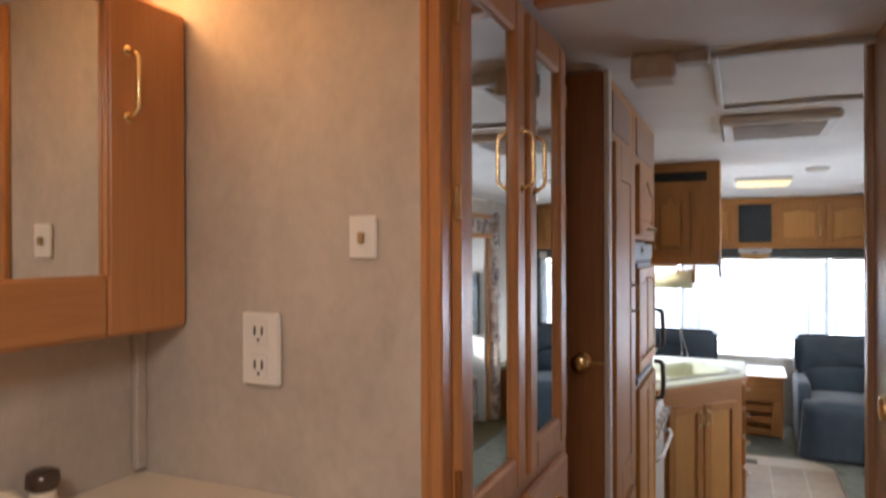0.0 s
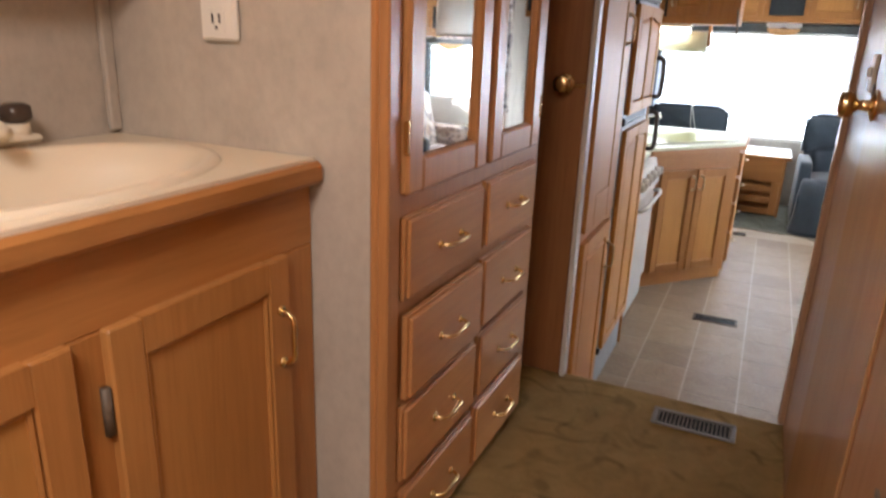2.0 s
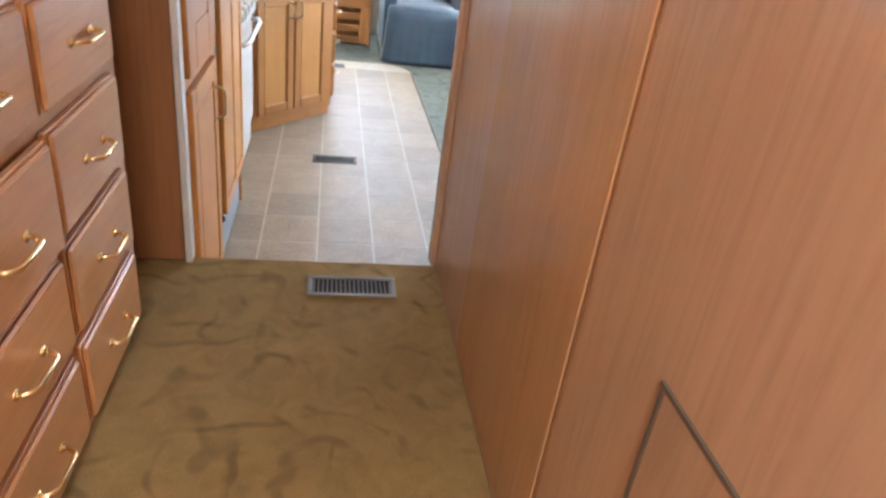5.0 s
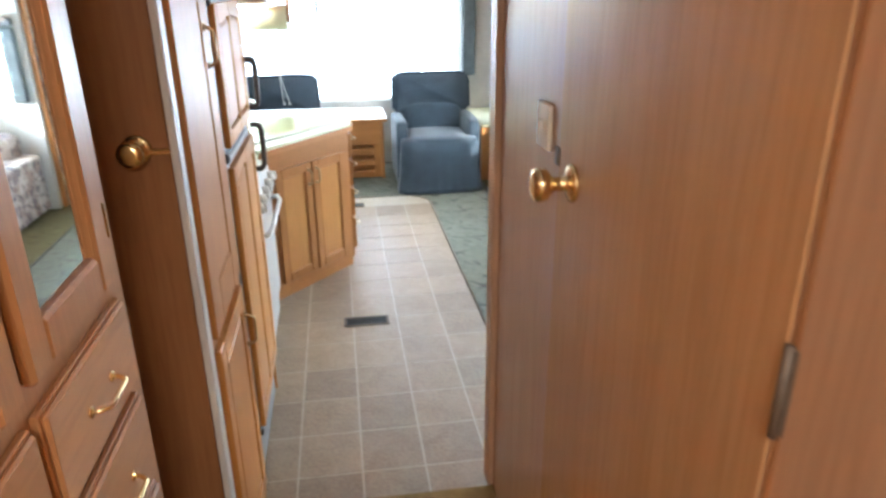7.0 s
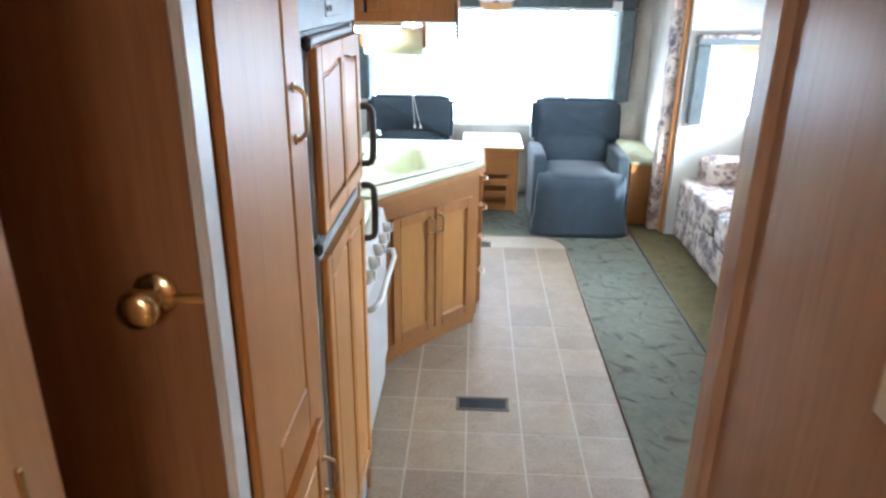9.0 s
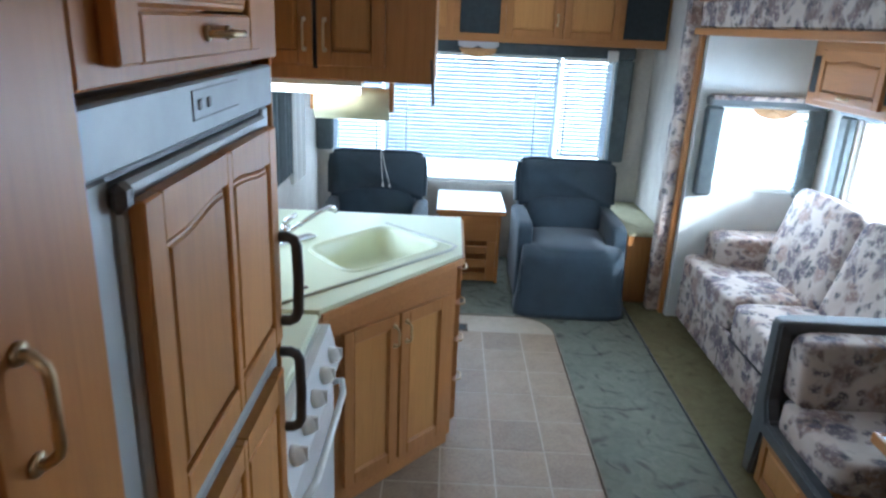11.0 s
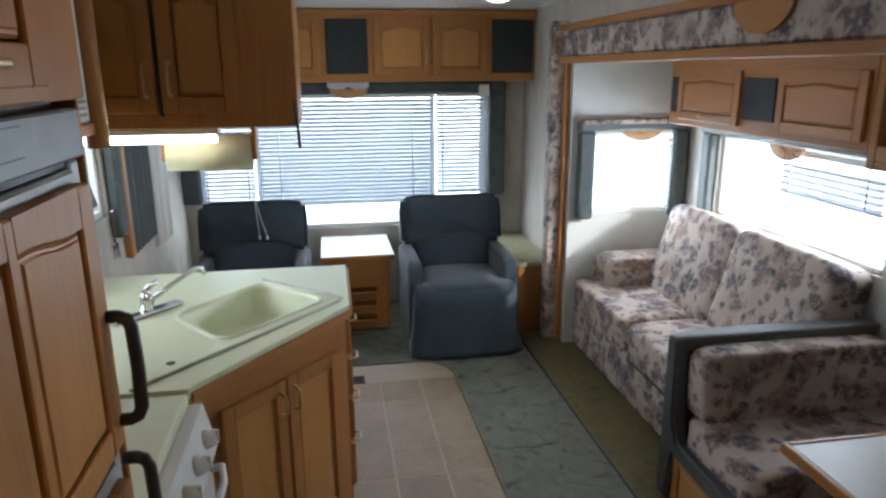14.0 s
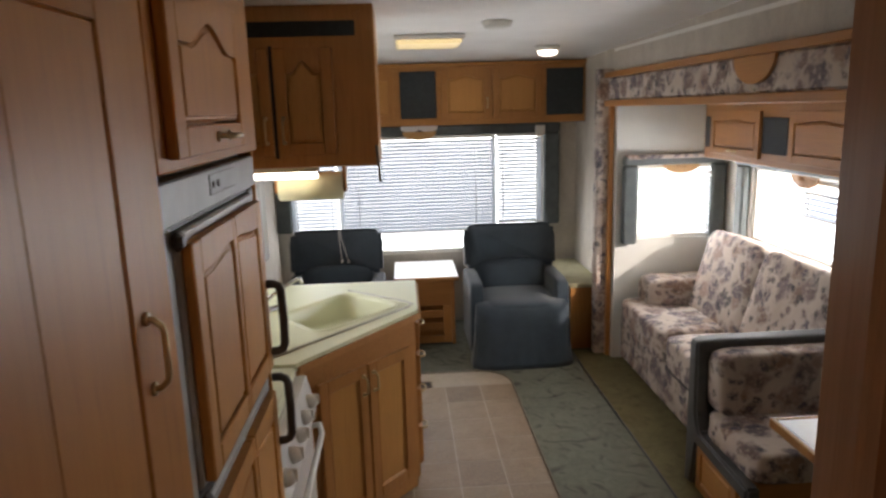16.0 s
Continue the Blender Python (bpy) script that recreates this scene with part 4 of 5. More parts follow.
def floor_register(x0, x1, y0, y1, z, label, metal, slats):
    r = thing("floor_vent", ((x0 + x1) / 2, (y0 + y1) / 2, z), label, "floor vent", "floor vents")
    bm = bmesh.new()
    f = 0.014
    for lo, hi in (((x0, y0, z + 0.0003), (x1, y0 + f, z + 0.006)), ((x0, y1 - f, z + 0.0003), (x1, y1, z + 0.006)), ((x0, y0 + f, z + 0.0003), (x0 + f, y1 - f, z + 0.006)), ((x1 - f, y0 + f, z + 0.0003), (x1, y1 - f, z + 0.006))):
        chamfer_box(bm, lo, hi, 0.002)
    part("frame", bm, metal, r)
    box_part("duct", (x0 + f, y0 + f, z + 0.0002), (x1 - f, y1 - f, z + 0.0008), void, r, 0)
    n = 18
    bm = bmesh.new()
    chamfer_box(bm, (x0 + f + 0.003, y0 + f, z + 0.001), (x0 + f + 0.0065, y1 - f, z + 0.005))
    first = part("slat", bm, slats, r)
    for i in range(1, n):
        o = new("slat", first.data)
        o.parent = r
        o.location = ((x1 - x0 - 2 * f - 0.008) * i / (n - 1), 0, 0)


floor_register(1.131, 1.375, 2.45, 2.553, 0.40, "dull grey metal floor vent in the tan carpet", plain("worn_vent_metal", (0.17, 0.15, 0.13), 0.45, 0.5), metal_dark)
floor_register(1.10, 1.342, 4.405, 4.51, 0.0, "brown metal floor vent in the vinyl floor", metal_dark, black)
floor_register(1.20, 1.30, 6.50, 6.60, 0.0, "small brown metal floor vent near the carpet", metal_dark, black)

# ---- kitchen ----
PULL[:] = [plain("antique_brass", (0.56, 0.42, 0.24), 0.30, 1.0, 0.1, 30), "dull antique brass handle"]
pantry = thing("pantry_cabinet", (0.45, 2.92, 0), "tall oak pantry cabinet with panelled doors", "cabinet")
pm = face(0.80, 0, 0, 90)
box_part("body", (0.082, 2.65, 0.002), (0.80, 3.184, 2.29), veneer, pantry, 0.003)
d = panel_door(pantry, pm, 2.675, 3.10, 0.90, 2.08, veneer, 0, None, 0.10, 0.112, flat=0.0175)
pull(d, pm, 3.025, 1.562, True, 0.094, out=0.022)
panel_door(pantry, pm, 2.685, 3.10, 0.12, 0.86, veneer, 0, "right", 0.10, 0.06, hz=0.72)
# Flat brown sheet on the closed face, its colour standing for a cubby's shade.
box_part("niche", (2.72, -0.004, 2.12), (3.08, -0.001, 2.25), brown_panel, pantry, 0.001, "dark brown board painted as the shade of an open cubby", m=pm)

fcab = thing("refrigerator_cabinet", (0.45, 3.55, 1.78), "oak cabinet with arched door above the refrigerator", "cabinet")
box_part("body", (0.082, 3.186, 1.775), (0.80, 3.878, 2.29), veneer, fcab, 0.003)
panel_door(fcab, pm, 3.229, 3.70, 1.795, 2.07, veneer, 0.045, None, 0.1, 0.05)
d = [o for o in fcab.children if o.name.startswith("door")][0]
pull(d, pm, 3.50, 1.822, False, 0.08)
# Another thin sheet: shelf shade put in as brown, no opening is cut.
box_part("niche", (3.26, -0.004, 2.11), (3.83, -0.001, 2.26), brown_panel, fcab, 0.001, "dark brown board painted as the shade of an open shelf", m=pm)
box_part("side_panel", (0.082, 3.867, 0.002), (0.79, 3.878, 1.774), veneer, fcab, 0.002)
fridge = thing("refrigerator", (0.45, 3.52, 0.002), "grey-trimmed refrigerator with oak panelled doors", "refrigerator")
fm = face(0.772, 0, 0, 90)
box_part("case", (0.10, 3.192, 0.002), (0.759, 3.86, 1.772), steel_grey, fridge, 0.003)
bm = bmesh.new()
for lo, hi in (((3.190, -0.016, 0.19), (3.245, 0.012, 1.689)), ((3.812, -0.016, 0.19), (3.848, 0.012, 1.689))):
    chamfer_box(bm, lo, hi, 0.004, fm)
part("side_trim", bm, pale_grey, fridge)
box_part("control_panel", (3.188, -0.020, 1.690), (3.866, 0.012, 1.762), plain("pale_grey_panel", (0.25, 0.255, 0.25), 0.4, 0.1), fridge, 0.004, m=fm)
for lo, hi in (((3.47, -0.0215, 1.712), (3.66, -0.020, 1.7135)), ((3.47, -0.0215, 1.750), (3.66, -0.020, 1.7515)), ((3.47, -0.0215, 1.7135), (3.4715, -0.020, 1.750))):
    box_part("panel_outline", lo, hi, handle_grey, fridge, 0, m=fm)
for y in (3.49, 3.525):
    box_part("rocker_switch", (y, -0.0225, 1.724), (y + 0.012, -0.020, 1.738), handle_grey, fridge, 0.001, m=fm)
box_part("top_gap", (3.246, -0.010, 1.680), (3.811, 0.012, 1.6895), black, fridge, 0.001, m=fm)


def fridge_door(z0, z1, rise):
    """A grey-edged door faced with one oak board that has two half-arched raised fields."""
    bm = bmesh.new()
    chamfer_box(bm, (3.250, -0.022, z0), (3.812, 0, z1), 0.005, fm)
    core = part("door", bm, pale_grey, fridge)
    fm2 = fm @ Matrix.Translation((0, -0.0215, 0))
    a0, a1, b0, b1 = 3.262 + 0.048, 3.528, 3.552, 3.802 - 0.048
    lo, hi = z0 + 0.056, z1 - 0.060
    holes = [arch_points(a0, a1, lo, hi, (rise, 1)), arch_points(b0, b1, lo, hi, (rise, -1))]
    bm = bmesh.new()
    framed(bm, fm2, 3.262, 3.802, z0 + 0.010, z1 - 0.018, holes)
    part("wood_frame", bm, honey, core, "oak door facing")
    for h in holes:
        raised_panel(core, fm2, h, honey)
    return core


up = fridge_door(1.232, 1.678, 0.015)
low = fridge_door(0.215, 1.198, 0.015)
box_part("middle_gap", (3.247, -0.014, 1.199), (3.812, 0.0, 1.231), black, fridge, 0.001, m=fm)
for d, z in ((up, 1.368), (low, 1.128)):
    bm = bmesh.new()
    line = [(3.80, -0.036, z + 0.086), (3.801, -0.056, z + 0.086), (3.802, -0.067, z + 0.081), (3.803, -0.073, z + 0.068), (3.803, -0.075, z), (3.803, -0.073, z - 0.068), (3.802, -0.067, z - 0.081), (3.801, -0.056, z - 0.086), (3.80, -0.036, z - 0.086)]
    tube(bm, line, 0.0105, 10, fm)
    part("handle", bm, handle_grey, d, "dark bronze loop handle")
for z in (1.668, 1.215, 0.22):
    box_part("hinge", (3.230, -0.036, z - 0.016), (3.2615, -0.0165, z + 0.016), handle_grey, fridge, 0.008, m=fm)
box_part("grille", (3.192, -0.01, 0.004), (3.848, 0.012, 0.188), plain("grey_kickplate", (0.30, 0.32, 0.34), 0.5, 0.2), fridge, 0.003, m=fm)

# cooker
cooker = thing("cooker", (0.4, 4.3, 0.002), "white gas cooker with knobs and cream stovetop cover", "cooker")
cm = face(0.735, 0, 0, 90)
box_part("body", (0.10, 3.945, 0.002), (0.725, 4.665, 0.87), white_paint, cooker, 0.004)
box_part("stove_cover", (0.10, 3.945, 0.8705), (0.715, 4.665, 0.905), cream, cooker, 0.006, "flat cream stovetop cover")
box_part("oven_door", (3.955, -0.03, 0.16), (4.655, 0.0095, 0.72), white_paint, cooker, 0.008, m=cm)
box_part("kick_drawer", (3.955, -0.015, 0.02), (4.655, 0.0095, 0.15), white_paint, cooker, 0.005, m=cm)
bm = bmesh.new()
prism(bm, [(-0.05, 0.735), (0.0095, 0.735), (0.0095, 0.872), (-0.018, 0.872)], 3.95, 4.66, cm @ Matrix(((0, 1, 0, 0), (1, 0, 0, 0), (0, 0, 1, 0), (0, 0, 0, 1))))
part("control_front", bm, white_paint, cooker)
for i in range(5):
    y = 4.03 + i * 0.135
    bm = bmesh.new()
    tube(bm, [(y, -0.032, 0.803), (y, -0.05, 0.807), (y, -0.066, 0.811)], [0.028, 0.026, 0.020], 14, cm)
    chamfer_box(bm, (y - 0.005, -0.074, 0.792), (y + 0.005, -0.05, 0.832), 0.002, cm)
    part("knob", bm, white_plastic, cooker)
bm = bmesh.new()
tube(bm, [(4.0, -0.03, 0.685), (4.0, -0.065, 0.69), (4.08, -0.082, 0.69), (4.53, -0.082, 0.69), (4.61, -0.065, 0.69), (4.61, -0.03, 0.685)], 0.011, 10, cm)
part("oven_handle", bm, white_plastic, cooker)

# sink cabinet and worktop
sink_cab = thing("sink_cabinet", (0.7, 5.3, 0.002), "angled oak sink cabinet with two panelled doors", "cabinet")
bm = bmesh.new()
slab(bm, [(0.085, 4.68), (0.705, 4.68), (0.728, 4.771), (1.185, 5.283), (1.185, 5.86), (0.085, 5.86)], 0.06, 0.75)
part("body", bm, oak, sink_cab)
bm = bmesh.new()
for p, q in (((0.705, 4.68), (0.728, 4.771)), ((0.728, 4.771), (1.185, 5.283)), ((1.185, 5.283), (1.185, 5.86)), ((1.185, 5.86), (0.085, 5.86))):
    d = (Vector(q) - Vector(p)).normalized()
    slab(bm, [p, q, (q[0] - d.y * 0.018, q[1] + d.x * 0.018), (p[0] - d.y * 0.018, p[1] + d.x * 0.018)], 0.7505, 0.877)
part("top_rail", bm, oak_x, sink_cab)
bm = bmesh.new()
slab(bm, [(0.085, 4.68), (0.70, 4.69), (0.722, 4.785), (1.172, 5.292), (1.172, 5.86), (0.085, 5.86)], 0.002, 0.0598)
part("toe_board", bm, oak_x, sink_cab)
turn = math.degrees(math.atan2(5.283 - 4.771, 1.185 - 0.728))
sm = face(0.728, 4.771, 0, turn)
panel_door(sink_cab, sm, 0.055, 0.335, 0.10, 0.765, oak, 0, "right", 0.085, 0.05, hz=0.68, flat=0.010)
panel_door(sink_cab, sm, 0.345, 0.625, 0.10, 0.765, oak, 0, "left", 0.085, 0.05, hz=0.68, flat=0.010)
side_face = face(1.185, 0, 0, 90)
for z0, z1 in ((0.70, 0.85), (0.52, 0.68), (0.32, 0.50), (0.10, 0.30)):
    drawer(sink_cab, side_face, 5.33, 5.80, z0, z1, oak_y, 0.085)
worktop = thing("worktop", (0.7, 5.3, 0.88), "cream laminate kitchen worktop with oak edge", "countertop")


def along(a, b):
    """A point of the sloping worktop, a metres along the front from its inner corner and b metres behind it."""
    t = radians(turn)
    return (0.728 + a * math.cos(t) - b * math.sin(t), 4.70 + a * math.sin(t) + b * math.cos(t))


def rounded(corners, r, steps=5):
    """Corners of a convex outline, each turned into a short curve."""
    out = []
    for i, p in enumerate(corners):
        p, before, after = Vector(p), Vector(corners[i - 1]), Vector(corners[(i + 1) % len(corners)])
        u, v = p + (before - p).normalized() * r, p + (after - p).normalized() * r
        out += [tuple(u.lerp(p, k / steps).lerp(p.lerp(v, k / steps), k / steps)) for k in range(steps + 1)]
    return out


hole = rounded([along(0.27, 0.19), along(0.80, 0.185), along(0.815, 0.58), along(0.33, 0.55)], 0.085)
bm = bmesh.new()
slab_hole(bm, [(0.083, 4.672), (0.716, 4.672), (0.726, 4.693), (1.204, 5.328), (1.204, 5.909), (0.083, 5.909)], hole, 0.885, 0.915)
part("slab", bm, cream, worktop)
bm = bmesh.new()
for p, q in (((0.72, 4.676), (0.729, 4.690)), ((0.729, 4.690), (1.207, 5.325)), ((1.207, 5.325), (1.207, 5.91))):
    d = (Vector(q) - Vector(p)).normalized() * 0.001
    nrm = Vector((d.y, -d.x)).normalized() * 0.010
    slab(bm, [p, q, (q[0] + nrm.x, q[1] + nrm.y), (p[0] + nrm.x, p[1] + nrm.y)], 0.872, 0.9)
part("wood_edge", bm, oak_y, worktop, "oak edge strip")
bm = bmesh.new()
c = Vector((sum(p[0] for p in hole) / len(hole), sum(p[1] for p in hole) / len(hole)))
rings = []
for s, z in ((1.06, 0.9155), (1.05, 0.922), (1.0, 0.921), (0.96, 0.90), (0.90, 0.80), (0.80, 0.772), (0.2, 0.765)):
    rings.append([bm.verts.new((c.x + (x - c.x) * s, c.y + (y - c.y) * s, z)) for x, y in hole])
for a, b in zip(rings, rings[1:]):
    for k in range(len(hole)):
        q = (k + 1) % len(hole)
        bm.faces.new((a[k], a[q], b[q], b[k])).smooth = True
bm.faces.new(rings[-1])
bmesh.ops.recalc_face_normals(bm, faces=bm.faces)
sink = part("basin", bm, cream, worktop, "deep cream sink bowl")
bm = bmesh.new()
tube(bm, [(*along(-0.13, 0.118), 0.917), (*along(0.78, 0.125), 0.917), (*along(0.835, 0.145), 0.917), (*along(0.845, 0.20), 0.917), (*along(0.84, 0.60), 0.917)], 0.0075, 6)
# Rim a little darker and greyer than the cream worktop.
part("sink_rim", bm, plain("greyish_rim", (0.56, 0.56, 0.48), 0.4), worktop, "raised edge of the sink unit")
bm = bmesh.new()
tube(bm, [(0.625, 4.87, 0.9152), (0.625, 4.87, 0.917)], 0.014, 12)
part("plug_hole", bm, metal_dark, worktop, "small unused tap hole")
tap = thing("kitchen_tap", (0.44, 5.36, 0.916), "chrome single-lever kitchen tap with long swung spout", "tap")
bm = bmesh.new()
chamfer_box(bm, (-0.15, -0.028, 0.0), (0.15, 0.028, 0.014), 0.008, pose(0.44, 5.36, 0.9155, 0, 0, 50))
part("base_plate", bm, chrome, tap)
bm = bmesh.new()
tube(bm, [(0.44, 5.36, 0.929), (0.44, 5.36, 0.98), (0.44, 5.36, 1.0)], [0.026, 0.023, 0.018], 14)
part("body", bm, chrome, tap)
bm = bmesh.new()
tube(bm, [(0.45, 5.37, 0.965), (0.50, 5.42, 0.992), (0.56, 5.48, 1.025), (0.60, 5.52, 1.042), (0.618, 5.54, 1.038), (0.625, 5.547, 1.012)], 0.0105, 10)
part("spout", bm, chrome, tap)
bm = bmesh.new()
tube(bm, [(0.44, 5.36, 1.0), (0.45, 5.365, 1.018), (0.485, 5.38, 1.045)], [0.016, 0.012, 0.008], 10)
part("lever", bm, chrome, tap)

# upper cabinet over the sink
up_cab = thing("upper_cabinet", (0.6, 5.25, 1.635), "oak upper cabinet with two arched doors and a dark vent slot", "cabinet")
um = face(0, 5.08, 0, 0)
box_part("body", (0.082, 5.08, 1.635), (1.062, 5.42, 2.288), oak, up_cab, 0.003)
panel_door(up_cab, um, 0.35, 0.629, 1.685, 2.12, oak, 0.05, "right", 0.10, 0.05, hz=1.79)
panel_door(up_cab, um, 0.645, 0.885, 1.685, 2.12, oak, 0.05, "left", 0.10, 0.05, hz=1.79)
box_part("door_gap", (0.6295, -0.005, 1.675), (0.6445, -0.0005, 2.13), black, up_cab, 0, "dark gap between the doors", m=um)
box_part("vent_slot", (0.16, -0.004, 2.165), (0.985, -0.0005, 2.225), dark_grey, up_cab, 0.001, "dark vent slot", m=um)
bm = bmesh.new()
tube(bm, [(1.05, -0.006, 1.72), (1.056, -0.012, 1.66), (1.06, -0.012, 1.60), (1.062, -0.01, 1.565)], 0.006, 8, um)
part("cord_pull", bm, metal_dark, up_cab, "dark hanging cord")
tube_l = thing("under_cabinet_light", (0.5, 5.12, 1.634), "lit white tube light under the upper cabinet", "strip light")
box_part("housing", (0.28, 5.10, 1.612), (0.80, 5.16, 1.6345), white_plastic, tube_l, 0.004)
bm = bmesh.new()
tube(bm, [(0.29, 5.12, 1.598), (0.79, 5.12, 1.598)], 0.0135, 12)
part("tube", bm, tube_glow, tube_l, "lit fluorescent tube")
roll = thing("paper_towel_holder", (0.72, 5.27, 1.634), "cream paper towel roll under the cabinet on wood brackets", "paper towel")
bm = bmesh.new()
tube(bm, [(0.60, 5.27, 1.535), (0.885, 5.27, 1.535)], 0.062, 20)
part("roll", bm, paper, roll)
for x in (0.59, 0.895):
    box_part("bracket", (x - 0.008, 5.24, 1.51), (x + 0.008, 5.30, 1.6345), oak, roll, 0.003)
hood = thing("cooker_cabinet", (0.25, 4.5, 1.64), "oak wall cabinet around the microwave with rounded post", "cabinet")
box_part("body", (0.082, 3.90, 1.64), (0.45, 5.078, 2.288), oak, hood, 0.003)
box_part("floor_board", (0.4505, 3.90, 1.64), (0.50, 4.90, 1.675), oak_y, hood, 0.004)
bm = bmesh.new()
tube(bm, [(0.495, 4.885, 1.60), (0.495, 4.885, 2.288)], 0.032, 14)
part("round_post", bm, oak, hood, "rounded oak end post")
micro = thing("microwave", (0.47, 4.4, 1.676), "white built-in microwave with grey keypad", "microwave")
box_part("case", (0.4505, 3.95, 1.676), (0.495, 4.845, 2.18), white_plastic, micro, 0.006)
box_part("window", (0.4952, 4.0, 1.78), (0.498, 4.55, 2.12), black, micro, 0.003)
for r in range(7):
    for c in range(3):
        box_part("key", (0.4952, 4.64 + c * 0.05, 1.80 + r * 0.035), (0.497, 4.672 + c * 0.05, 1.818 + r * 0.035), steel_grey, micro, 0.001)
for k in range(3):
    box_part("vent_slot", (0.4952, 4.62, 1.695 + k * 0.018), (0.497, 4.82, 1.704 + k * 0.018), steel_grey, micro, 0.001)
box_part("display", (0.4952, 4.64, 2.07), (0.497, 4.78, 2.12), black, micro, 0.001)
monitor = thing("control_monitor", (0.41, 4.92, 1.40), "small dark control panel with pale bezel beside the cooker", "control panel")
mm = pose(0.425, 4.925, 1.45, 0, 0, 90) @ pose(0, 0, 0, -14, 0, 0)
box_part("case", (-0.065, -0.004, -0.05), (0.065, 0.030, 0.05), white_plastic, monitor, 0.005, m=mm)
box_part("screen", (-0.055, -0.0062, -0.040), (0.055, -0.0042, 0.040), black, monitor, 0.001, "dark panel face", m=mm)
for x in (-0.018, 0.014):
    box_part("switch", (x - 0.008, -0.010, -0.018), (x + 0.008, -0.0064, 0.016), handle_grey, monitor, 0.002, m=mm)
box_part("bracket", (0.36, 4.865, 1.48), (0.40, 4.90, 1.6395), white_plastic, monitor, 0.003)
keys = thing("key_bunch", (0.1, 6.2, 0.92), "dark keys on a chain hanging from a small wall hook", "keys")
bm = bmesh.new()
tube(bm, [(0.081, 6.2, 1.16), (0.105, 6.2, 1.16), (0.112, 6.2, 1.172)], 0.004, 7)
part("hook", bm, chrome, keys, "small bright hook")
bm = bmesh.new()
for i in range(7):
    tube(bm, [(0.098, 6.2 + 0.006 * math.sin(i * 2.1), 1.155 - 0.022 * i), (0.098, 6.2 - 0.006 * math.sin(i * 2.1), 1.138 - 0.022 * i)], 0.0065, 7)
part("chain", bm, metal_dark, keys)
for i, (dy, tilt) in enumerate(((-0.012, -9), (0.0, 4), (0.013, 14))):
    m = pose(0.096 + 0.004 * i, 6.2 + dy, 1.0, tilt, 0, 0)
    bm = bmesh.new()
    tube(bm, [(-0.001, 0, -0.012), (0.001, 0, -0.012)], 0.014, 12, m)
    chamfer_box(bm, (-0.001, -0.004, -0.075), (0.001, 0.004, -0.024), 0.0004, m)
    part("key", bm, black if i != 1 else chrome, keys)

# ---- living end ----
rear = thing("rear_cabinet", (1.37, 7.8, 1.732), "long oak overhead cabinet with two grey speaker panels", "cabinet")
rm = face(0, 7.674, 0, 0)
box_part("body", (0.082, 7.674, 1.732), (2.655, 7.968, 2.212), oak_x, rear, 0.003)
box_part("crown", (0.082, 7.655, 2.19), (2.655, 7.6738, 2.2165), oak_x, rear, 0.005)
for a, b in ((1.165, 1.45), (2.335, 2.635)):
    box_part("speaker_panel", (a, -0.012, 1.79), (b, -0.001, 2.155), dark_grey, rear, 0.003, "dark grey speaker cloth", m=rm)
for a, b in ((0.14, 0.50), (0.52, 0.80), (0.82, 1.12), (1.49, 1.885), (1.905, 2.30)):
    panel_door(rear, rm, a, b, 1.775, 2.165, oak, 0.028, "right" if a in (0.14, 1.49) else None, 0.07, 0.05, hz=1.90)


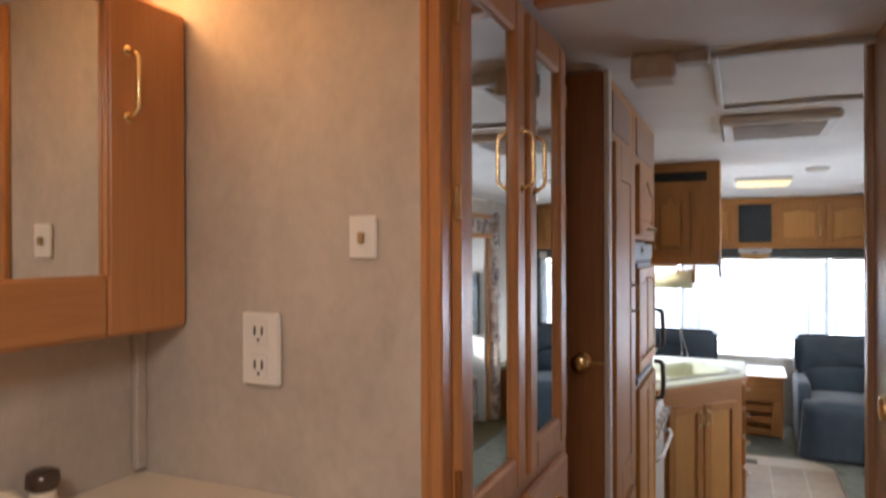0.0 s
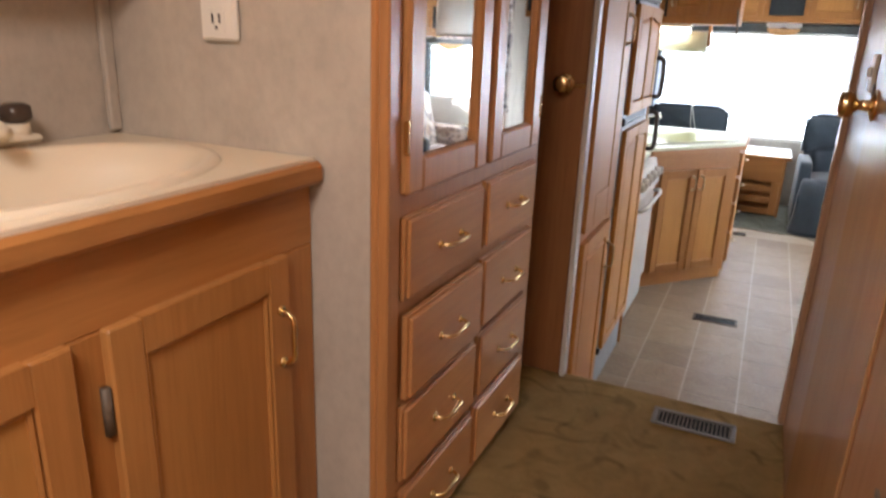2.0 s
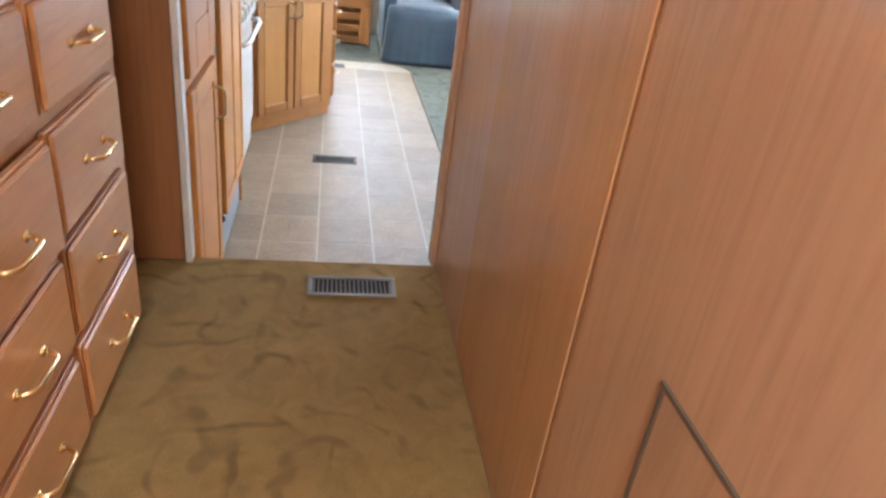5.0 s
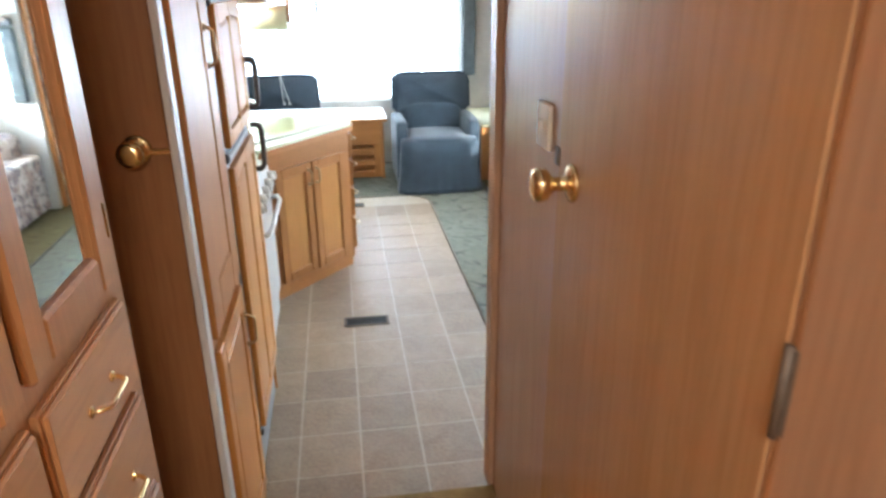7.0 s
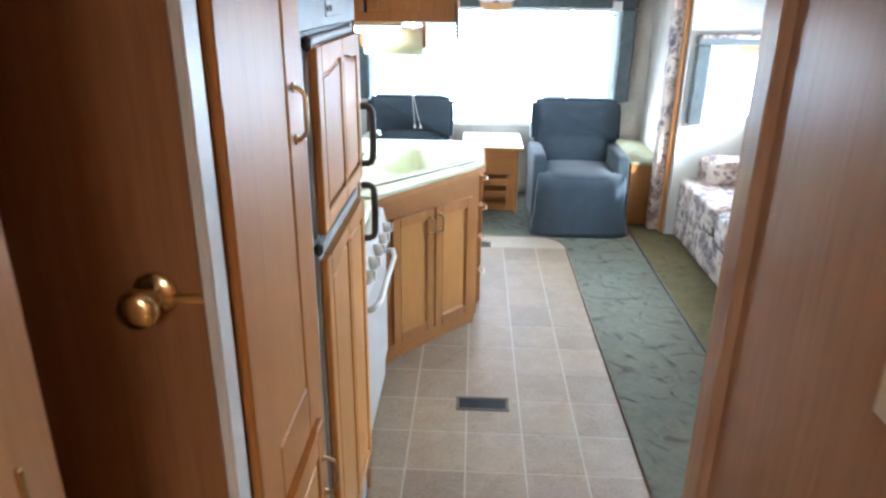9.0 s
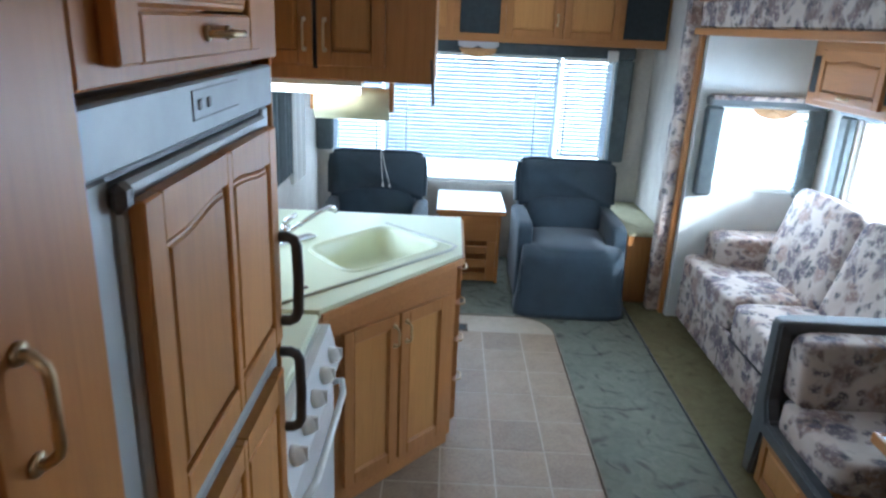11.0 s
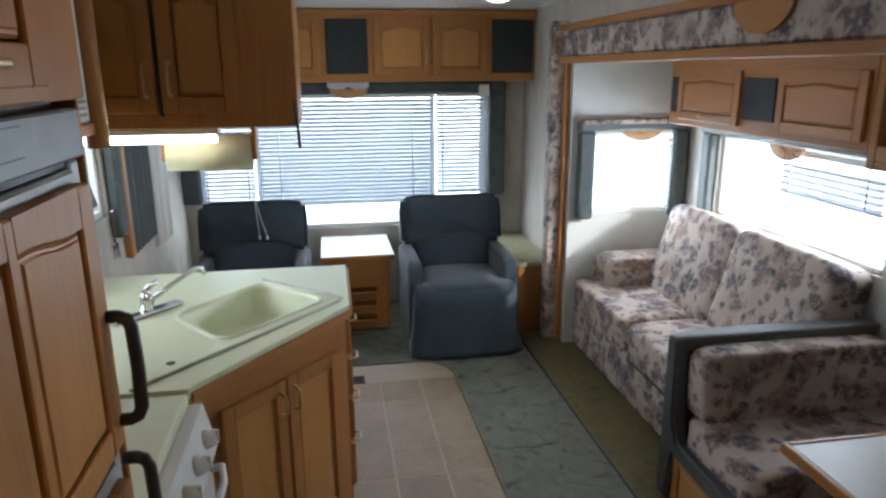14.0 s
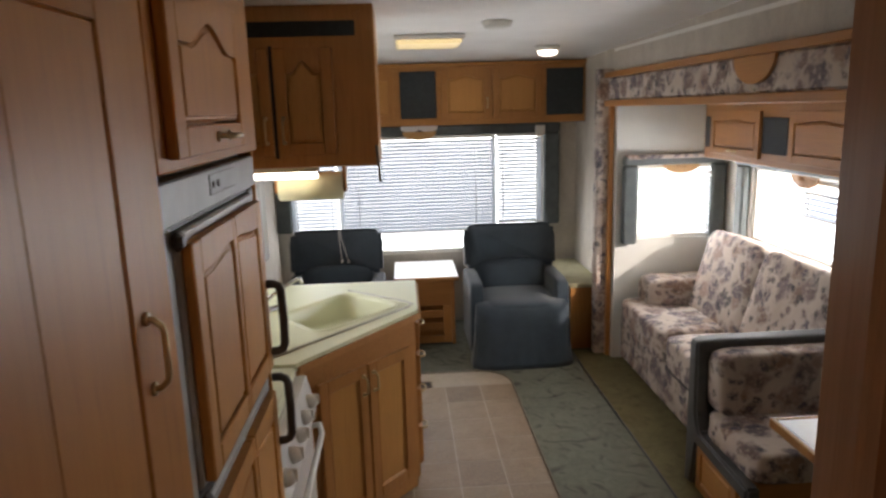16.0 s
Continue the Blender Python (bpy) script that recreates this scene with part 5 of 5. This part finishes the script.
def recliner(x, label):
    """A swivel rocker recliner with a skirted front, facing -y."""
    y = 6.76
    r = thing("recliner", (x, y + 0.45, 0.006), label, "recliner", "recliners by the rear window")
    bm = bmesh.new()
    pts = [(0.05, 0.008), (0.035, 0.06), (0.06, 0.34), (0.80, 0.34), (0.82, 0.06), (0.80, 0.008)]
    prism(bm, [(y + a, b) for a, b in pts], x - 0.345, x + 0.345, Matrix(((0, 1, 0, 0), (1, 0, 0, 0), (0, 0, 1, 0), (0, 0, 0, 1))))
    part("base", bm, blue_cloth, r)
    bm = bmesh.new()
    n = 28
    rings = []
    for z, w, f in ((0.010, 0.372, -0.035), (0.05, 0.366, -0.025), (0.16, 0.352, -0.005), (0.28, 0.343, 0.0), (0.37, 0.338, -0.004), (0.415, 0.336, 0.006), (0.445, 0.332, 0.03), (0.462, 0.325, 0.07), (0.470, 0.315, 0.12)):
        row = []
        for k in range(n + 1):
            u = -1 + 2 * k / n
            ripple = 0.003 * math.sin(k * 1.9) * max(0.0, 0.3 - z) / 0.3
            row.append(bm.verts.new((x + w * u, y + f + 0.07 * abs(u) ** 6 + ripple, z)))
        row.append(bm.verts.new((x + w, y + 0.2, z)))
        row.append(bm.verts.new((x - w, y + 0.2, z)))
        rings.append(row)
    for a, b in zip(rings, rings[1:]):
        for k in range(len(a)):
            q = (k + 1) % len(a)
            bm.faces.new((a[k], a[q], b[q], b[k])).smooth = True
    bm.faces.new(rings[-1])
    bm.faces.new(rings[0][::-1])
    bmesh.ops.recalc_face_normals(bm, faces=bm.faces)
    part("foot_rest", bm, blue_cloth, r, "slate blue foot rest with a flared skirt")
    bm = bmesh.new()
    cushion(bm, (x - 0.272, y + 0.03, 0.30), (x + 0.272, y + 0.66, 0.484), 0.42, sag=0.03)
    part("seat", bm, blue_cloth, r)
    lean = pose(x, y + 0.60, 0.42, -13, 0, 0)
    bm = bmesh.new()
    cushion(bm, (-0.285, -0.085, 0.0), (0.285, 0.13, 0.275), 0.45, lean, sag=0.03)
    part("lumbar_cushion", bm, blue_cloth, r)
    bm = bmesh.new()
    prism(bm, [(-0.355, 0.20), *[(-0.29 + 0.58 * k / 12, 0.20 + 0.055 * math.sin(math.pi * k / 12)) for k in range(13)], (0.355, 0.20), (0.36, 0.47), (0.34, 0.525), (0.29, 0.545), (-0.29, 0.545), (-0.34, 0.525), (-0.36, 0.47)], -0.085, 0.15, lean)
    bmesh.ops.bevel(bm, geom=list(bm.edges), offset=0.035, segments=4, affect="EDGES", clamp_overlap=True)
    for f in bm.faces:
        f.smooth = True
    part("head_cushion", bm, blue_cloth, r)
    bm = bmesh.new()
    cushion(bm, (-0.33, 0.05, -0.1), (0.33, 0.18, 0.52), 0.3, lean)
    part("back_shell", bm, blue_cloth, r)
    for k in (-1, 1):
        bm = bmesh.new()
        cushion(bm, (x + k * 0.318 - 0.055, y + 0.16, 0.05), (x + k * 0.318 + 0.055, y + 0.80, 0.60), 0.24, sag=0.02)
        part("arm", bm, blue_cloth, r)
    return r


recliner(1.985, "slate blue velour recliner beside the end table")
recliner(0.62, "slate blue velour recliner behind the kitchen worktop")
et = thing("end_table", (1.31, 7.6, 0.006), "oak end table with white top and magazine slots", "end table")
box_part("top", (1.06, 7.315, 0.545), (1.565, 7.93, 0.571), table_white, et, 0.004)
box_part("top_edge", (1.058, 7.303, 0.541), (1.567, 7.3145, 0.573), oak_x, et, 0.004)
for x in (1.09, 1.52):
    box_part("side", (x - 0.012, 7.34, 0.008), (x + 0.012, 7.92, 0.5445), oak, et, 0.003)
box_part("front_panel", (1.103, 7.345, 0.33), (1.507, 7.36, 0.5445), oak_x, et, 0.002)
box_part("back_panel", (1.103, 7.43, 0.008), (1.507, 7.445, 0.5445), oak, et, 0.002)
box_part("stile", (1.44, 7.345, 0.02), (1.507, 7.36, 0.3295), oak, et, 0.003)
for z in (0.02, 0.125, 0.23):
    box_part("shelf", (1.103, 7.361, z), (1.507, 7.429, z + 0.012), oak_x, et, 0.002)
    box_part("shelf_front", (1.103, 7.345, z), (1.4395, 7.3595, z + 0.062), oak_x, et, 0.004)
ledge = thing("corner_box", (2.53, 7.5, 0.012), "oak corner box with pale carpeted top", "cabinet")
box_part("body", (2.40, 7.09, 0.011), (2.655, 7.968, 0.50), oak, ledge, 0.003)
box_part("top", (2.385, 7.075, 0.5005), (2.657, 7.968, 0.53), plain("pale_yellow_top", (0.36, 0.33, 0.20), 0.7), ledge, 0.006)
for dx, low in ((0.0, 0.745), (0.048, 0.742)):
    bm = bmesh.new()
    tube(bm, [(0.632, 7.80, 1.58), (0.634, 7.54, 1.08), (0.640 + dx * 0.1, 7.40, 0.985), (0.655 + dx * 0.5, 7.335, 0.86), (0.668 + dx, 7.305, low)], 0.0028, 6)
    part("blind_cord", bm, white_plastic, rear_window)
    bm = bmesh.new()
    tube(bm, [(0.668 + dx, 7.305, low + 0.004), (0.668 + dx, 7.305, low - 0.012), (0.668 + dx, 7.305, low - 0.022)], [0.004, 0.008, 0.009], 8)
    part("cord_tassel", bm, white_plastic, rear_window)


# ---- slide-out ----
sofa = thing("sofa", (3.05, 6.05, 0.012), "floral upholstered sofa bed with loose cushions", "sofa")
box_part("base", (2.735, 5.25, 0.03), (3.40, 6.85, 0.26), floral_cloth, sofa, 0.02)
box_part("front_panel", (2.715, 5.25, 0.03), (2.7345, 6.845, 0.285), floral_cloth, sofa, 0.012)
for y0, y1 in ((5.23, 6.03), (6.035, 6.85)):
    bm = bmesh.new()
    cushion(bm, (2.695, y0, 0.275), (3.30, y1, 0.485), 0.22, sag=0.04)
    part("seat_cushion", bm, floral_cloth, sofa)
    bm = bmesh.new()
    cushion(bm, (-0.12, y0 - (0.03 if y0 < 5.5 else 0.115), 0.0), (0.13, min(y1 - 0.10, 6.64), 0.60), 0.24, pose(3.20, 0, 0.41, 0, 16, 0), sag=0.04)
    part("back_cushion", bm, floral_cloth, sofa)
for y0, y1, top_z in ((6.60, 6.86, 0.66),):
    bm = bmesh.new()
    cushion(bm, (2.83, y0, 0.40), (3.40, y1, top_z), 0.34, sag=0.05)
    part("arm", bm, floral_cloth, sofa)
for lo, hi in (((2.7135, 5.42, 0.262), (2.7148, 6.0, 0.274)), ((2.7135, 5.60, 0.03), (2.7148, 5.604, 0.16)), ((2.7135, 6.10, 0.03), (2.7148, 6.104, 0.15))):
    box_part("slit", lo, hi, black, sofa, 0, "dark slit in the front skirt")
box_part("back_frame", (3.32, 5.25, 0.2), (3.42, 6.80, 0.84), floral_cloth, sofa, 0.03)

bench = thing("dinette_bench", (2.97, 4.95, 0.012), "floral dinette bench with grey padded frame and oak base", "bench")
box_part("base", (2.53, 4.66, 0.012), (3.44, 5.12, 0.285), oak_x, bench, 0.004)
bm = bmesh.new()
panel = face(2.53, 0, 0, -90)
panel_door(bench, panel, -5.08, -4.70, 0.03, 0.27, oak, 0, None, 0.06, 0.045)
bm.free()
bm = bmesh.new()
cushion(bm, (2.54, 4.62, 0.29), (3.44, 5.10, 0.44), 0.22, sag=0.03)
part("seat_cushion", bm, floral_cloth, bench)
bm = bmesh.new()
cushion(bm, (2.562, 4.985, 0.41), (3.44, 5.135, 0.728), 0.27, sag=0.05)
part("back_cushion", bm, floral_cloth, bench)
bm = bmesh.new()
prism(bm, [(5.19, 0.02), (5.19, 0.752), (5.115, 0.752), (5.10, 0.40), (5.06, 0.32), (4.60, 0.30), (4.60, 0.235), (5.08, 0.25), (5.12, 0.02)], 2.50, 2.565, Matrix(((0, 1, 0, 0), (1, 0, 0, 0), (0, 0, 1, 0), (0, 0, 0, 1))))
bmesh.ops.bevel(bm, geom=list(bm.edges), offset=0.012, segments=3, affect="EDGES", clamp_overlap=True)
part("side_pad", bm, pad_grey, bench, "grey padded side frame")
bm = bmesh.new()
cushion(bm, (2.50, 5.105, 0.70), (3.445, 5.20, 0.766), 0.35)
part("top_rail", bm, pad_grey, bench, "grey padded top rail")
box_part("back_board", (2.56, 5.136, 0.02), (3.44, 5.18, 0.72), pad_grey, bench, 0.004)
dt = thing("dinette_table", (2.9, 3.95, 0.012), "white-topped dinette table with oak edge on a pedestal", "table")
box_part("top", (2.475, 3.50, 0.69), (3.44, 4.375, 0.72), table_white, dt, 0.003)
bm = bmesh.new()
chamfer_box(bm, (2.455, 3.48, 0.686), (2.4745, 4.395, 0.7225), 0.004)
chamfer_box(bm, (2.475, 4.3755, 0.686), (3.44, 4.395, 0.7225), 0.004)
chamfer_box(bm, (2.475, 3.48, 0.686), (3.44, 3.4995, 0.7225), 0.004)
part("wood_edge", bm, oak_x, dt, "oak edge")
bm = bmesh.new()
tube(bm, [(2.95, 3.93, 0.012), (2.95, 3.93, 0.03), (2.95, 3.93, 0.06), (2.95, 3.93, 0.689)], [0.14, 0.13, 0.035, 0.035], 16)
part("pedestal", bm, chrome, dt)
sc = thing("slide_cabinet", (3.3, 5.7, 1.50), "oak overhead cabinet in the slide-out with speaker panels", "cabinet")
scm = face(3.15, 0, 0, -90)
box_part("body", (3.15, 5.02, 1.50), (3.448, 6.56, 1.86), oak_y, sc, 0.003)
for a, b in ((-6.53, -6.46), (-5.83, -5.585)):
    box_part("speaker_panel", (a, -0.010, 1.57), (b, -0.001, 1.765), dark_grey, sc, 0.002, "dark grey speaker cloth", m=scm)
panel_door(sc, scm, -6.44, -5.85, 1.535, 1.80, oak_y, 0.016, "low", 0.07, 0.045)
panel_door(sc, scm, -5.56, -5.04, 1.535, 1.80, oak_y, 0.016, None, 0.06, 0.045)
shelf = thing("open_shelf", (3.3, 4.7, 1.46), "oak open shelf box in the slide-out overhead", "shelf")
for lo, hi in (((3.15, 4.98, 1.44), (3.448, 5.018, 1.86)), ((3.15, 4.3, 1.44), (3.448, 4.33, 1.86)), ((3.15, 4.331, 1.44), (3.448, 4.979, 1.47)), ((3.15, 4.331, 1.83), (3.448, 4.979, 1.86)), ((3.43, 4.331, 1.471), (3.448, 4.979, 1.829)), ((3.15, 4.331, 1.471), (3.165, 4.979, 1.53))):
    box_part("board", lo, hi, oak_y, shelf, 0.003)

# ---- outside ground ----
bm = bmesh.new()
chamfer_box(bm, (-600, -600, -1.0), (600, 600, -0.9))
structure("ground", bm, plain("dry_grass_ground", (0.16, 0.15, 0.08), 0.9, 0, 0.3, 0.8), "pale dry grass outside the trailer", "ground")

# ---- vinyl tiles ----
PX, PY, X0, Y0 = 0.2385, 0.2515, 0.9105, 2.985
floor_ob = bpy.data.objects["floor"]
xs = [X0 + PX * (i - 4) for i in range(8)]
ys = [Y0 + PY * (j - 2) for j in range(17)]
J = 0.0035
for j in range(16):
    for i in range(8):
        a, b = xs[i] + J, (xs[i + 1] if i < 7 else xs[i] + PX) - J
        c, d = max(ys[j], 2.66) + J, min(ys[j + 1], 6.755) - J
        a, b = max(a, 0.085), min(b, 1.853)
        if b - a < 0.02 or d - c < 0.02:
            continue
        bm = bmesh.new()
        chamfer_box(bm, (a, c, -0.0011), (b, d, 0.0), 0.0004)
        part("tile", bm, vinyl, floor_ob)
